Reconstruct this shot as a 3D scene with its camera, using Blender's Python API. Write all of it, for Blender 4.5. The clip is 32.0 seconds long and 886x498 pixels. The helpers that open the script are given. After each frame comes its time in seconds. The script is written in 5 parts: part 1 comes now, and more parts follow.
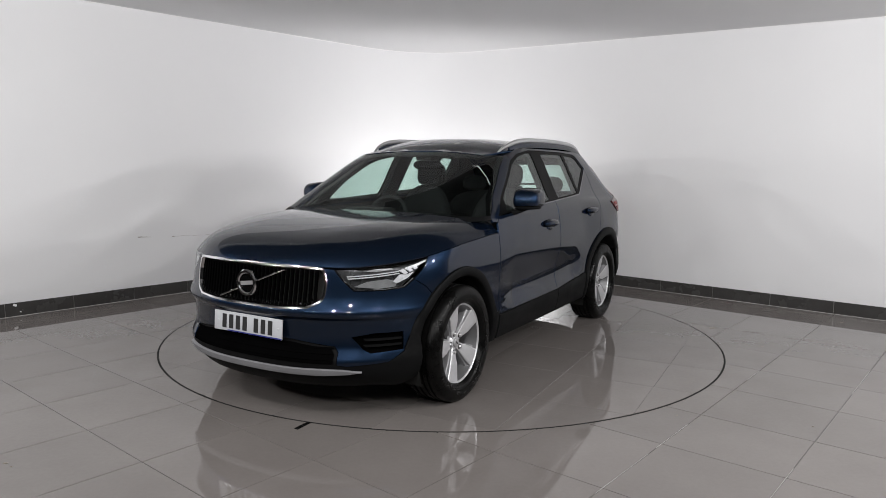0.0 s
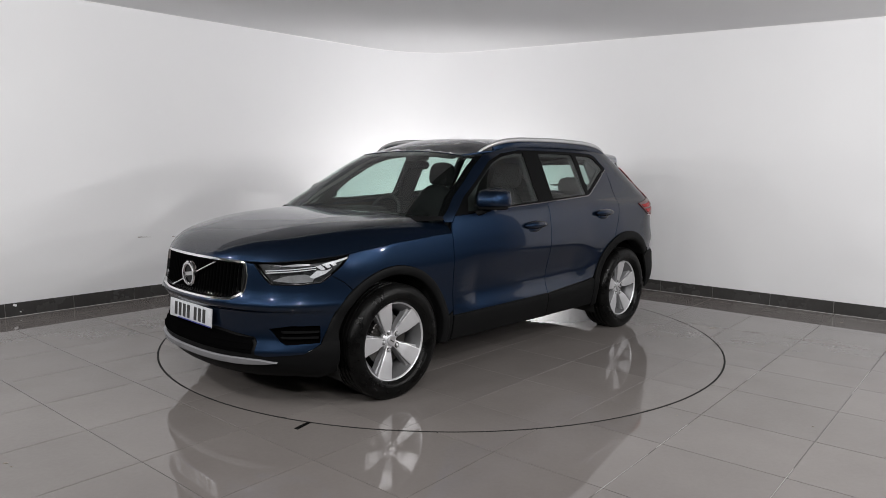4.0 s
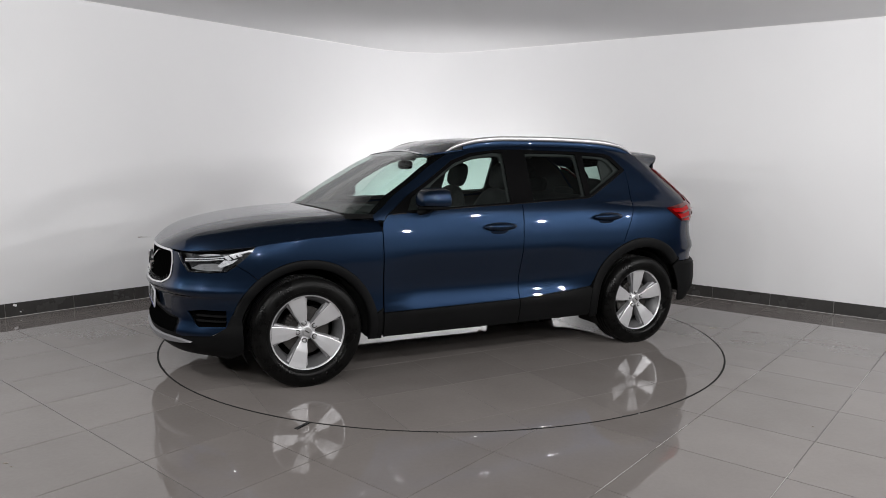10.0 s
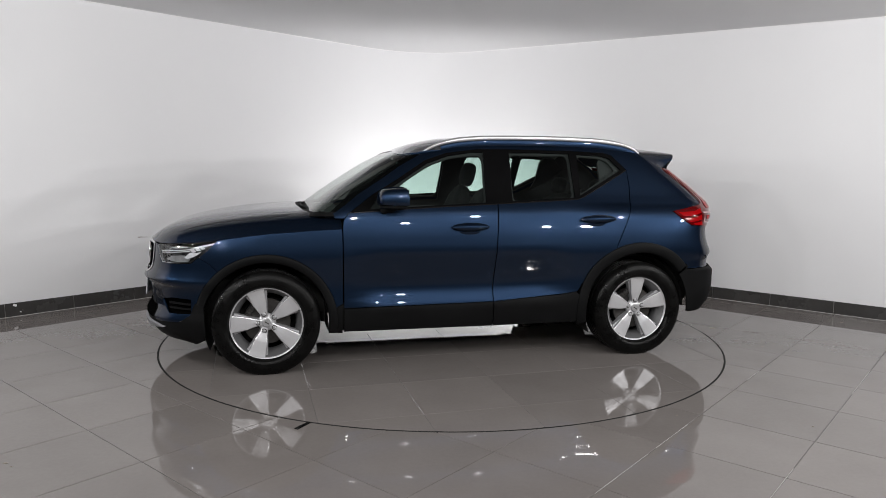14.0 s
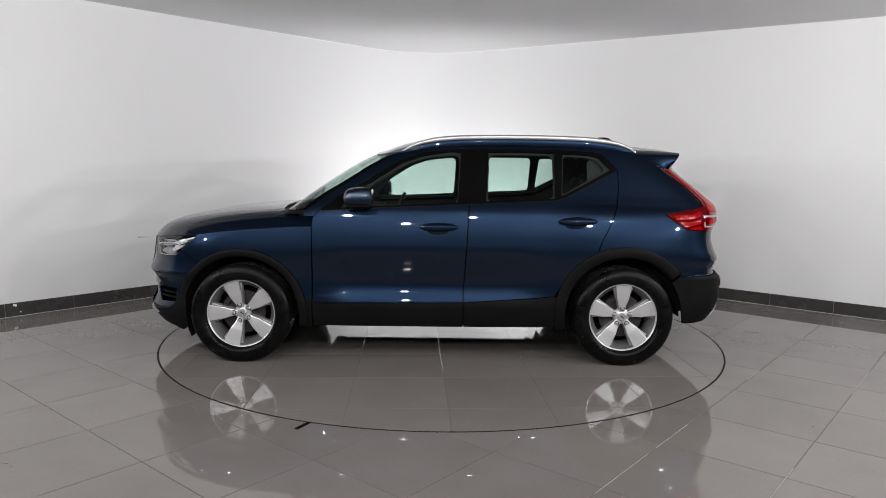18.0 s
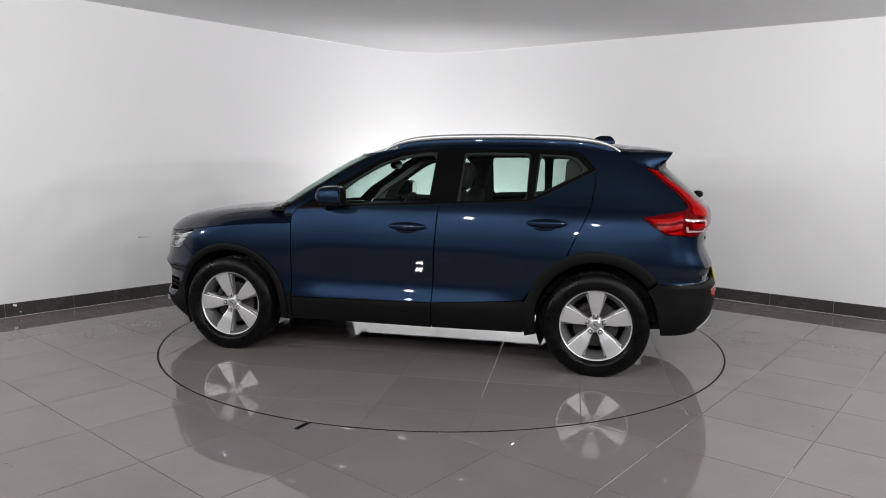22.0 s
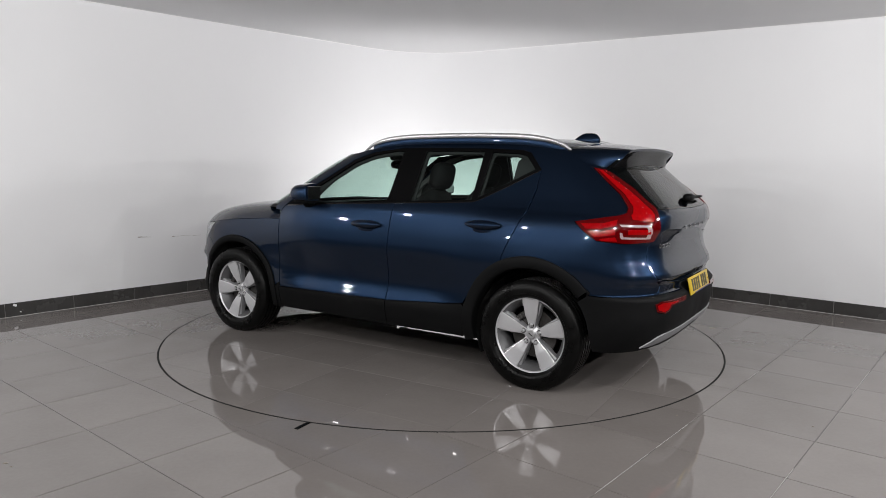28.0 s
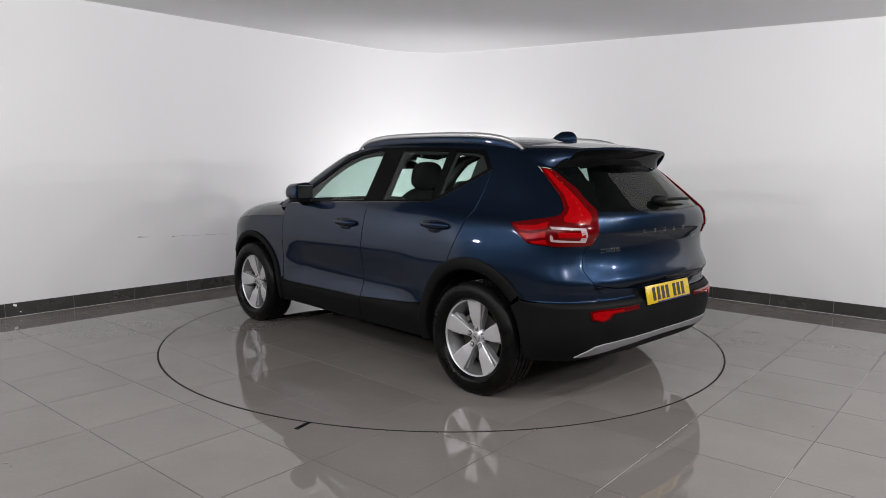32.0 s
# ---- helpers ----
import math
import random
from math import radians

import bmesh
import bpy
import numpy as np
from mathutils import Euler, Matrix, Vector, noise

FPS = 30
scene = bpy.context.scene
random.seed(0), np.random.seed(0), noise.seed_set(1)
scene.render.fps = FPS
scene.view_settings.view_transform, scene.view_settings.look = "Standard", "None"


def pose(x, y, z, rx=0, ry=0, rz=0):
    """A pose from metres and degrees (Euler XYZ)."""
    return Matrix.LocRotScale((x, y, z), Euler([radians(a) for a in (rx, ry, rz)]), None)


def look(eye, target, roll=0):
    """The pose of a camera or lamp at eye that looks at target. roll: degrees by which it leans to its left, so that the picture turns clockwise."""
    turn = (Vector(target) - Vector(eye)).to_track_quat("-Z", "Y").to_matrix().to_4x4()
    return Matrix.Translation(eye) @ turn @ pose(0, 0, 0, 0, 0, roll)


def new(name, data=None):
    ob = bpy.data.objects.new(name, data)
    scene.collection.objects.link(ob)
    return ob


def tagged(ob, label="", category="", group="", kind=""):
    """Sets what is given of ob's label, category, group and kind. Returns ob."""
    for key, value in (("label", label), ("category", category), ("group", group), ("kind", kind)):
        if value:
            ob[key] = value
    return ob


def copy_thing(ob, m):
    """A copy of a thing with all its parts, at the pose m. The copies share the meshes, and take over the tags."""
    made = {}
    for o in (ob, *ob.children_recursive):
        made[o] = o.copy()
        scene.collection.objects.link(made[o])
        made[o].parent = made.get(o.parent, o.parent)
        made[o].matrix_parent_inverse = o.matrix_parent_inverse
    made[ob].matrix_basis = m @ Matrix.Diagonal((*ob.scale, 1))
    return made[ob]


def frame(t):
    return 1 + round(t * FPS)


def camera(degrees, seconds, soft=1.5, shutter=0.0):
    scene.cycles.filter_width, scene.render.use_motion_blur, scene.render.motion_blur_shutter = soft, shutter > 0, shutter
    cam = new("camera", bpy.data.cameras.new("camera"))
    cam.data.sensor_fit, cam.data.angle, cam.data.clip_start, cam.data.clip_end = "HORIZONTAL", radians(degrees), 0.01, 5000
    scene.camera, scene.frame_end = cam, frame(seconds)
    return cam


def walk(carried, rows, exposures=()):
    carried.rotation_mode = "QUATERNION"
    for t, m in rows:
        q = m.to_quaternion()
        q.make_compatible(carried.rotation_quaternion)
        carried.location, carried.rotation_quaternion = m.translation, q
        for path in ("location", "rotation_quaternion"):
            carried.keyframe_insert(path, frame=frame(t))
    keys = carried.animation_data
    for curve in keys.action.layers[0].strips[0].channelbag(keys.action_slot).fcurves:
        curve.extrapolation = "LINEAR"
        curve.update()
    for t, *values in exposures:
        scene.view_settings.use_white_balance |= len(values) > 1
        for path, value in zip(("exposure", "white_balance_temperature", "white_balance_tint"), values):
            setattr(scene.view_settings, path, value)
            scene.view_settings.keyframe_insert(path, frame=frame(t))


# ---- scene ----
from mathutils import geometry

# the camera stands still on its tripod
cam = camera(65.33, 32.0, soft=0.45)
EYE = pose(0.0, -5.759, 1.411, 83.0027, 0, -0.0363) @ pose(0, 0, 0, 0, 0, 0.6472)
walk(cam, [(0.0, EYE), (32.0, EYE)])

# ---- light ----
scene.view_settings.exposure = 0.0
world = bpy.data.worlds.new("world")
scene.world = world
world.use_nodes = True
world.node_tree.nodes["Background"].inputs[0].default_value = (0.02, 0.02, 0.022, 1)


def area_lamp(name, at, target, size, size_y, watts, colour=(1, 1, 1), spread=180):
    data = bpy.data.lights.new(name, "AREA")
    data.shape, data.size, data.size_y, data.energy, data.color, data.spread = "RECTANGLE", size, size_y, watts, colour, radians(spread)
    ob = new(name, data)
    ob.matrix_basis = look(at, target)
    return ob


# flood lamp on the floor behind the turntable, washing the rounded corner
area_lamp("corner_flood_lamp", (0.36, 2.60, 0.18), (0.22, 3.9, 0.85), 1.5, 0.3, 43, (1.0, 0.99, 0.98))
# an arc of small spotlights on ceiling tracks, above and beside the camera
for j in range(14):
    k = j * 9 / 13
    way = radians(-160 + 140 * j / 13)
    far = j % 2 == 0 or j == 13
    reach = 5.2 if far else 4.1
    at = Vector((reach * math.cos(way), reach * math.sin(way), 1.85 + 0.10 * (j * 3 % 5) if far else 2.40))
    area_lamp("track_spotlight", at, (-at.x * 0.12, 0.8 - at.y * 0.05, 0.45), 0.10, 0.038, (19.0 + 1.3 * k) * (1.0 if far else 0.8) * (0.84 + 0.32 * abs(k - 4.5) / 4.5), (1.0, 0.988, 0.985))


# ---- materials ----
def material(name, colour, rough=0.5, metal=0.0, **more):
    m = bpy.data.materials.new(name)
    m.use_nodes = True
    b = m.node_tree.nodes["Principled BSDF"]
    b.inputs["Base Color"].default_value = (*colour, 1)
    b.inputs["Roughness"].default_value = rough
    b.inputs["Metallic"].default_value = metal
    for key, value in more.items():
        b.inputs[key.replace("_", " ")].default_value = value
    return m


def node(m, kind, **values):
    n = m.node_tree.nodes.new(kind)
    for key, value in values.items():
        n.inputs[key.replace("_", " ")].default_value = value
    return n


def link(m, a, b):
    m.node_tree.links.new(a, b)


def noise_in(m, scale, detail=4.0, rough=0.55, space="Object"):
    co = node(m, "ShaderNodeTexCoord")
    n = node(m, "ShaderNodeTexNoise", Scale=scale, Detail=detail, Roughness=rough)
    link(m, co.outputs[space], n.inputs["Vector"])
    return n.outputs["Fac"]


def ramp(m, fac, lo, hi, p0=0.3, p1=0.7):
    r = node(m, "ShaderNodeMapRange")
    r.inputs["From Min"].default_value, r.inputs["From Max"].default_value = p0, p1
    r.inputs["To Min"].default_value, r.inputs["To Max"].default_value = lo, hi
    link(m, fac, r.inputs["Value"])
    return r.outputs["Result"]


def mixed(m, fac, a, b):
    x = node(m, "ShaderNodeMix")
    x.data_type = "RGBA"
    x.inputs["A"].default_value, x.inputs["B"].default_value = (*a, 1), (*b, 1)
    link(m, fac, x.inputs["Factor"])
    return x.outputs["Result"]


def shader(m):
    return m.node_tree.nodes["Principled BSDF"]


def relief(m, fac, strength, distance):
    b = node(m, "ShaderNodeBump", Strength=strength, Distance=distance)
    link(m, fac, b.inputs["Height"])
    link(m, b.outputs["Normal"], shader(m).inputs["Normal"])


def grained(name, a, b, scale, rough, rough2=None, fine=60, bumpy=0.0, metal=0.0, **more):
    """A material with two scales of variation in colour, and in gloss."""
    m = material(name, a, rough, metal, **more)
    big, small = noise_in(m, scale), noise_in(m, fine, 3.0)
    mid = node(m, "ShaderNodeMath")
    mid.operation = "ADD"
    link(m, ramp(m, big, 0.0, 0.7), mid.inputs[0])
    link(m, ramp(m, small, 0.0, 0.3), mid.inputs[1])
    link(m, mixed(m, mid.outputs[0], a, b), shader(m).inputs["Base Color"])
    link(m, ramp(m, big, rough, rough if rough2 is None else rough2), shader(m).inputs["Roughness"])
    if bumpy:
        relief(m, small, bumpy, 0.002)
    return m


WALL = grained("wall_paint", (0.80, 0.80, 0.81), (0.77, 0.77, 0.785), 0.8, 0.5, 0.6, 90, 0.012)
CEILING = grained("ceiling_paint", (0.70, 0.70, 0.71), (0.67, 0.67, 0.68), 0.7, 0.8, 0.9, 60, 0.03)
SKIRT = grained("skirting_tile", (0.045, 0.043, 0.042), (0.065, 0.063, 0.061), 3, 0.22, 0.32, 40, 0.02)
GROUT = grained("grout", (0.06, 0.057, 0.055), (0.11, 0.105, 0.10), 6, 0.8, 0.9, 80, 0.1)
BEAD = grained("white_filler", (0.88, 0.88, 0.88), (0.84, 0.84, 0.84), 3, 0.6, 0.7, 60)
PALE_GROUT = grained("pale_grout", (0.30, 0.29, 0.28), (0.45, 0.44, 0.43), 6, 0.8, 0.9, 80, 0.1)


def tile_material():
    m = grained("porcelain_tile", (0.152, 0.137, 0.130), (0.181, 0.165, 0.157), 2.2, 0.018, 0.036, 45, 0.0, Specular_IOR_Level=0.55)
    info = node(m, "ShaderNodeObjectInfo")
    hsv = node(m, "ShaderNodeHueSaturation")
    link(m, ramp(m, info.outputs["Random"], 0.94, 1.05, 0, 1), hsv.inputs["Value"])
    base = shader(m).inputs["Base Color"]
    link(m, base.links[0].from_socket, hsv.inputs["Color"])
    link(m, hsv.outputs["Color"], base)
    return m


# for added unseen surfaces; tones set by what the car should mirror
DARK_UNSEEN = grained("dark_unseen_surface", (0.030, 0.030, 0.032), (0.045, 0.045, 0.047), 0.8, 0.8, 0.9, 60, 0.03)
GREY_UNSEEN = grained("grey_unseen_surface", (0.24, 0.24, 0.245), (0.28, 0.28, 0.285), 0.8, 0.7, 0.8, 60, 0.03)
TILE = tile_material()


def paint_material():
    m = material("blue_metallic_paint", (0.012, 0.030, 0.075), 0.36, 0.85, Specular_IOR_Level=0.1, Specular_Tint=(0.07, 0.13, 0.25, 1), Coat_Weight=1.0, Coat_Roughness=0.016, Coat_IOR=1.42)
    flakes = node(m, "ShaderNodeTexVoronoi", Scale=900.0)
    co = node(m, "ShaderNodeTexCoord")
    link(m, co.outputs["Object"], flakes.inputs["Vector"])
    sep = node(m, "ShaderNodeSeparateColor")
    link(m, flakes.outputs["Color"], sep.inputs["Color"])
    link(m, mixed(m, sep.outputs[0], (0.0078, 0.0158, 0.0330), (0.0122, 0.0238, 0.0490)), shader(m).inputs["Base Color"])
    return m


PAINT = paint_material()
BLACK = grained("black_plastic", (0.0034, 0.0035, 0.0037), (0.0052, 0.0053, 0.0056), 5, 0.50, 0.62, 120, 0.15, Specular_IOR_Level=0.07)
GLOSS = grained("gloss_black_trim", (0.0018, 0.0018, 0.002), (0.003, 0.003, 0.0032), 4, 0.03, 0.06, 60, 0, Specular_IOR_Level=0.10)
SATIN_BLACK = grained("satin_black_film", (0.0020, 0.0020, 0.0022), (0.0032, 0.0032, 0.0034), 4, 0.36, 0.44, 90, 0, Specular_IOR_Level=0.04)
RECESS = grained("grille_black", (0.0012, 0.0012, 0.0013), (0.0020, 0.0020, 0.0021), 5, 0.6, 0.7, 90, 0, Specular_IOR_Level=0.0)
DARK = grained("dark_underbody", (0.012, 0.012, 0.012), (0.020, 0.020, 0.019), 5, 0.75, 0.85, 60, Specular_IOR_Level=0.1)
RUBBER = grained("tyre_rubber", (0.0022, 0.0022, 0.0022), (0.0040, 0.0039, 0.0038), 14, 0.20, 0.50, 130, 0.3, Specular_IOR_Level=0.11)
CHROME = grained("chrome", (0.78, 0.78, 0.79), (0.72, 0.72, 0.73), 8, 0.07, 0.12, 60, 0, 1.0)
ALLOY = grained("alloy_silver", (0.60, 0.60, 0.615), (0.53, 0.53, 0.545), 7, 0.34, 0.42, 200, 0.02, 0.55)
SATIN = grained("satin_silver", (0.52, 0.52, 0.53), (0.47, 0.47, 0.48), 7, 0.34, 0.42, 150, 0.02, 0.75)
STEEL = grained("brake_steel", (0.10, 0.096, 0.092), (0.05, 0.047, 0.045), 12, 0.35, 0.5, 90, 0.05, 0.9)
MACHINED = grained("machined_alloy", (0.72, 0.72, 0.73), (0.66, 0.66, 0.67), 9, 0.30, 0.36, 200, 0.02, 0.8)
BARREL = grained("grey_rim_paint", (0.15, 0.15, 0.155), (0.11, 0.11, 0.112), 9, 0.34, 0.5, 120, 0.03, 0.5)
SPOKE_DARK = grained("dark_silver_paint", (0.36, 0.36, 0.37), (0.31, 0.31, 0.32), 7, 0.36, 0.48, 200, 0.02, 0.5)
LAMP_GREY = grained("frosted_reflector", (0.32, 0.325, 0.33), (0.18, 0.185, 0.19), 18, 0.25, 0.35, 120, 0, 0.5)
SKID = grained("silver_plastic", (0.22, 0.22, 0.23), (0.18, 0.18, 0.19), 7, 0.45, 0.55, 150, 0.05, 0.35, Specular_IOR_Level=0.25)
DARK_CHROME = grained("dark_chrome", (0.22, 0.22, 0.23), (0.18, 0.18, 0.19), 8, 0.10, 0.16, 60, 0, 1.0)
BADGE = grained("badge_chrome", (0.72, 0.72, 0.73), (0.66, 0.66, 0.67), 20, 0.14, 0.22, 60, 0, 1.0)
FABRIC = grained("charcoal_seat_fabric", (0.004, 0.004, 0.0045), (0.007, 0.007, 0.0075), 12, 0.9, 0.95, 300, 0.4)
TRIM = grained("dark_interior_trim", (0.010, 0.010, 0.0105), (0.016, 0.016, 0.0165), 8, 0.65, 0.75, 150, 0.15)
LINER = grained("grey_headlining", (0.16, 0.16, 0.155), (0.20, 0.20, 0.195), 8, 0.9, 0.95, 200, 0.2)
WHITE_PLATE = grained("white_plate", (0.46, 0.47, 0.49), (0.42, 0.43, 0.45), 10, 0.28, 0.35, 90)
YELLOW_PLATE = grained("yellow_plate", (0.47, 0.32, 0.009), (0.43, 0.29, 0.008), 10, 0.28, 0.35, 90)
PLATE_INK = grained("plate_black", (0.012, 0.012, 0.013), (0.018, 0.018, 0.018), 10, 0.4, 0.5, 90)
PLATE_BLUE = grained("plate_blue", (0.01, 0.015, 0.14), (0.012, 0.02, 0.18), 10, 0.35, 0.4, 90)
LAMP_PALE = grained("lamp_reflector", (0.60, 0.61, 0.63), (0.48, 0.49, 0.51), 14, 0.22, 0.30, 90, 0, 0.15)
LAMP_FRAME = grained("clear_frosted_lens", (0.34, 0.25, 0.25), (0.24, 0.16, 0.16), 30, 0.15, 0.25, 200, 0, Specular_IOR_Level=0.4)
LAMP_BACK = grained("smoked_lamp_bowl", (0.085, 0.087, 0.09), (0.035, 0.036, 0.038), 16, 0.22, 0.34, 90, 0, 0.6)
RED_DOT = grained("pink_light_dot", (0.42, 0.03, 0.03), (0.34, 0.02, 0.02), 40, 0.2, 0.3, 200)
RED = material("red_lamp_plastic", (0.30, 0.003, 0.004), 0.08, 0.0, Specular_IOR_Level=0.1, Coat_Weight=1.0, Coat_Roughness=0.03)
link(RED, mixed(RED, ramp(RED, noise_in(RED, 400, 2), 0, 1), (0.085, 0.0004, 0.001), (0.06, 0.0003, 0.0007)), shader(RED).inputs["Base Color"])

RED_BRIGHT = grained("bright_red_lens", (0.27, 0.0011, 0.0025), (0.19, 0.0007, 0.0016), 40, 0.1, 0.16, 300, 0.3, Specular_IOR_Level=0.2)


def pane_material(name, tint, gloss_rough=0.01):
    """Thin tinted glass: what is behind shows through, and it mirrors more at a slant."""
    m = bpy.data.materials.new(name)
    m.use_nodes = True
    m.node_tree.nodes.remove(shader(m))
    out = m.node_tree.nodes["Material Output"]
    clear, gloss, mix = node(m, "ShaderNodeBsdfTransparent"), node(m, "ShaderNodeBsdfGlossy", Roughness=gloss_rough), node(m, "ShaderNodeMixShader")
    facing, steep, fres = node(m, "ShaderNodeLayerWeight", Blend=0.5), node(m, "ShaderNodeMath"), node(m, "ShaderNodeMapRange")
    steep.operation = "POWER"
    steep.inputs[1].default_value = 5.0
    fres.inputs["To Min"].default_value, fres.inputs["To Max"].default_value = 0.06, 1.0
    link(m, facing.outputs["Facing"], steep.inputs[0])
    link(m, steep.outputs[0], fres.inputs["Value"])
    link(m, mixed(m, ramp(m, noise_in(m, 3, 2), 0, 1), tint, tuple(c * 0.97 for c in tint)), clear.inputs["Color"])
    link(m, fres.outputs[0], mix.inputs[0])
    link(m, clear.outputs[0], mix.inputs[1])
    link(m, gloss.outputs[0], mix.inputs[2])
    link(m, mix.outputs[0], out.inputs["Surface"])
    return m


GLASS = pane_material("green_tinted_glass", (0.62, 0.74, 0.70))
LENS = pane_material("clear_lens", (0.90, 0.91, 0.92))


# ---- mesh helpers ----
def mesh_of(name, verts, faces, mat, normals=None, smooth=True):
    me = bpy.data.meshes.new(name)
    me.from_pydata([tuple(v) for v in verts], [], faces)
    me.materials.append(mat)
    if smooth:
        me.polygons.foreach_set("use_smooth", [True] * len(me.polygons))
    me.update()
    if normals is not None:
        me.normals_split_custom_set_from_vertices([tuple(n) for n in normals])
    return me


def put(name, me, parent=None, label="", m=None):
    ob = new(name, me)
    ob.parent = parent
    if m is not None:
        ob.matrix_basis = m
    if label:
        tagged(ob, label)
    return ob


def part(name, bm, mat, parent, label="", smooth=True, m=None):
    me = bpy.data.meshes.new(name)
    bm.normal_update()
    bm.to_mesh(me)
    bm.free()
    me.materials.append(mat)
    if smooth:
        me.polygons.foreach_set("use_smooth", [True] * len(me.polygons))
        me.set_sharp_from_angle(angle=radians(35))
    return put(name, me, parent, label, m)


def box(bm, x0, x1, y0, y1, z0, z1, bevel=0.0, segments=2, m=None):
    made = bmesh.ops.create_cube(bm, size=1)["verts"]
    bmesh.ops.scale(bm, vec=(x1 - x0, y1 - y0, z1 - z0), verts=made)
    bmesh.ops.translate(bm, vec=((x0 + x1) / 2, (y0 + y1) / 2, (z0 + z1) / 2), verts=made)
    if bevel:
        edges = list({e for v in made for e in v.link_edges})
        res = bmesh.ops.bevel(bm, geom=edges, offset=bevel, segments=segments, profile=0.5, affect="EDGES")
        made = list({v for f in res["faces"] for v in f.verts} | {v for v in made if v.is_valid})
    if m is not None:
        bmesh.ops.transform(bm, matrix=m, verts=made)
    return made


def lathe(bm, profile, n=48, axis_y=True):
    """Turns (radius, along) points round the y axis."""
    rings = []
    for i in range(n):
        a = 2 * math.pi * i / n
        rings.append([bm.verts.new((r * math.cos(a), k, r * math.sin(a))) for r, k in profile])
    for i in range(n):
        a, b = rings[i], rings[(i + 1) % n]
        for j in range(len(profile) - 1):
            bm.faces.new((a[j], b[j], b[j + 1], a[j + 1]))
    return rings


def tube(bm, pts, shape, caps=True, up=Vector((0, 0, 1))):
    """Sweeps a closed outline of (across, up) points along pts; shape may be a function of 0..1."""
    rings, n = [], len(pts)
    for i, q in enumerate(pts):
        q = Vector(q)
        d = (Vector(pts[min(n - 1, i + 1)]) - Vector(pts[max(0, i - 1)])).normalized()
        side = d.cross(up).normalized()
        top = side.cross(d)
        outline = shape(i / (n - 1)) if callable(shape) else shape
        rings.append([bm.verts.new(q + side * a + top * b) for a, b in outline])
    for a, b in zip(rings, rings[1:]):
        for j in range(len(a)):
            k = (j + 1) % len(a)
            bm.faces.new((a[j], a[k], b[k], b[j]))
    if caps:
        bm.faces.new(rings[0][::-1])
        bm.faces.new(rings[-1])
    return rings


def rounded(w, h, n=4, r=0.4):
    """An outline of a rounded bar, w across and h high."""
    k = min(w, h) * r
    out = []
    for cx, cy, a0 in ((w / 2 - k, h / 2 - k, 0), (-w / 2 + k, h / 2 - k, 90), (-w / 2 + k, -h / 2 + k, 180), (w / 2 - k, -h / 2 + k, 270)):
        for i in range(n + 1):
            a = radians(a0 + 90 * i / n)
            out.append((cx + k * math.cos(a), cy + k * math.sin(a)))
    return out


def inside(points, polygon):
    points = np.asarray(points, float)
    hit = np.zeros(len(points), bool)
    q = np.asarray(polygon, float)
    for (x0, y0), (x1, y1) in zip(q, np.roll(q, -1, 0)):
        if y0 == y1:
            continue
        hit ^= ((y0 > points[:, 1]) != (y1 > points[:, 1])) & (points[:, 0] < (x1 - x0) * (points[:, 1] - y0) / (y1 - y0) + x0)
    return hit


def dense(polygon, step):
    out = []
    for a, b in zip(polygon, polygon[1:] + polygon[:1]):
        k = max(1, math.ceil(math.dist(a, b) / step))
        out += [(a[0] + (b[0] - a[0]) * i / k, a[1] + (b[1] - a[1]) * i / k) for i in range(k)]
    return out


def fill(outline, holes, step):
    """Triangles over a flat outline with holes, with even points inside."""
    rings = [dense(list(r), step) for r in (outline, *holes)]
    pts, edges = [], []
    for r in rings:
        k = len(pts)
        pts += r
        edges += [(k + i, k + (i + 1) % len(r)) for i in range(len(r))]
    lo, hi = np.min(rings[0], 0), np.max(rings[0], 0)
    gx, gy = np.arange(lo[0] + step / 2, hi[0], step), np.arange(lo[1] + step / 2, hi[1], step)
    grid = [(x + (j % 2) * step / 2, y) for j, y in enumerate(gy) for x in gx]
    if grid:
        keep = inside(grid, rings[0])
        for h in rings[1:]:
            keep &= ~inside(grid, h)
        ring_pts = np.array(pts)
        for q, ok in zip(grid, keep):
            if ok and np.min(np.hypot(ring_pts[:, 0] - q[0], ring_pts[:, 1] - q[1])) > step * 0.35:
                pts.append(q)
    v, _, f, *_ = geometry.delaunay_2d_cdt([Vector(q) for q in pts], edges, [], 0, 1e-6)
    mids = [sum((v[i] for i in t), Vector((0, 0))) / 3 for t in f]
    ok = inside(mids, rings[0])
    for h in rings[1:]:
        ok &= ~inside(mids, h)
    return [tuple(q) for q in v], [tuple(t) for t, k in zip(f, ok) if k]


def shrunk(polygon, gap, fixed):
    """Draws an outline in by gap, but for the sides on which fixed(point) holds."""
    area = sum(a[0] * b[1] - b[0] * a[1] for a, b in zip(polygon, polygon[1:] + polygon[:1]))
    s, out, n = (1 if area > 0 else -1), [], len(polygon)
    for i, q in enumerate(polygon):
        a, b = polygon[i - 1], polygon[(i + 1) % n]
        nx = ny = 0
        for (x0, y0), (x1, y1) in ((a, q), (q, b)):
            if fixed((x0, y0)) and fixed((x1, y1)):
                continue
            k = math.hypot(x1 - x0, y1 - y0) or 1
            nx, ny = nx - s * (y1 - y0) / k, ny + s * (x1 - x0) / k
        k = math.hypot(nx, ny) or 1
        p = (q[0] + gap * nx / k, q[1] + gap * ny / k)
        out.append((q[0], p[1]) if fixed(q) else p)
    return out


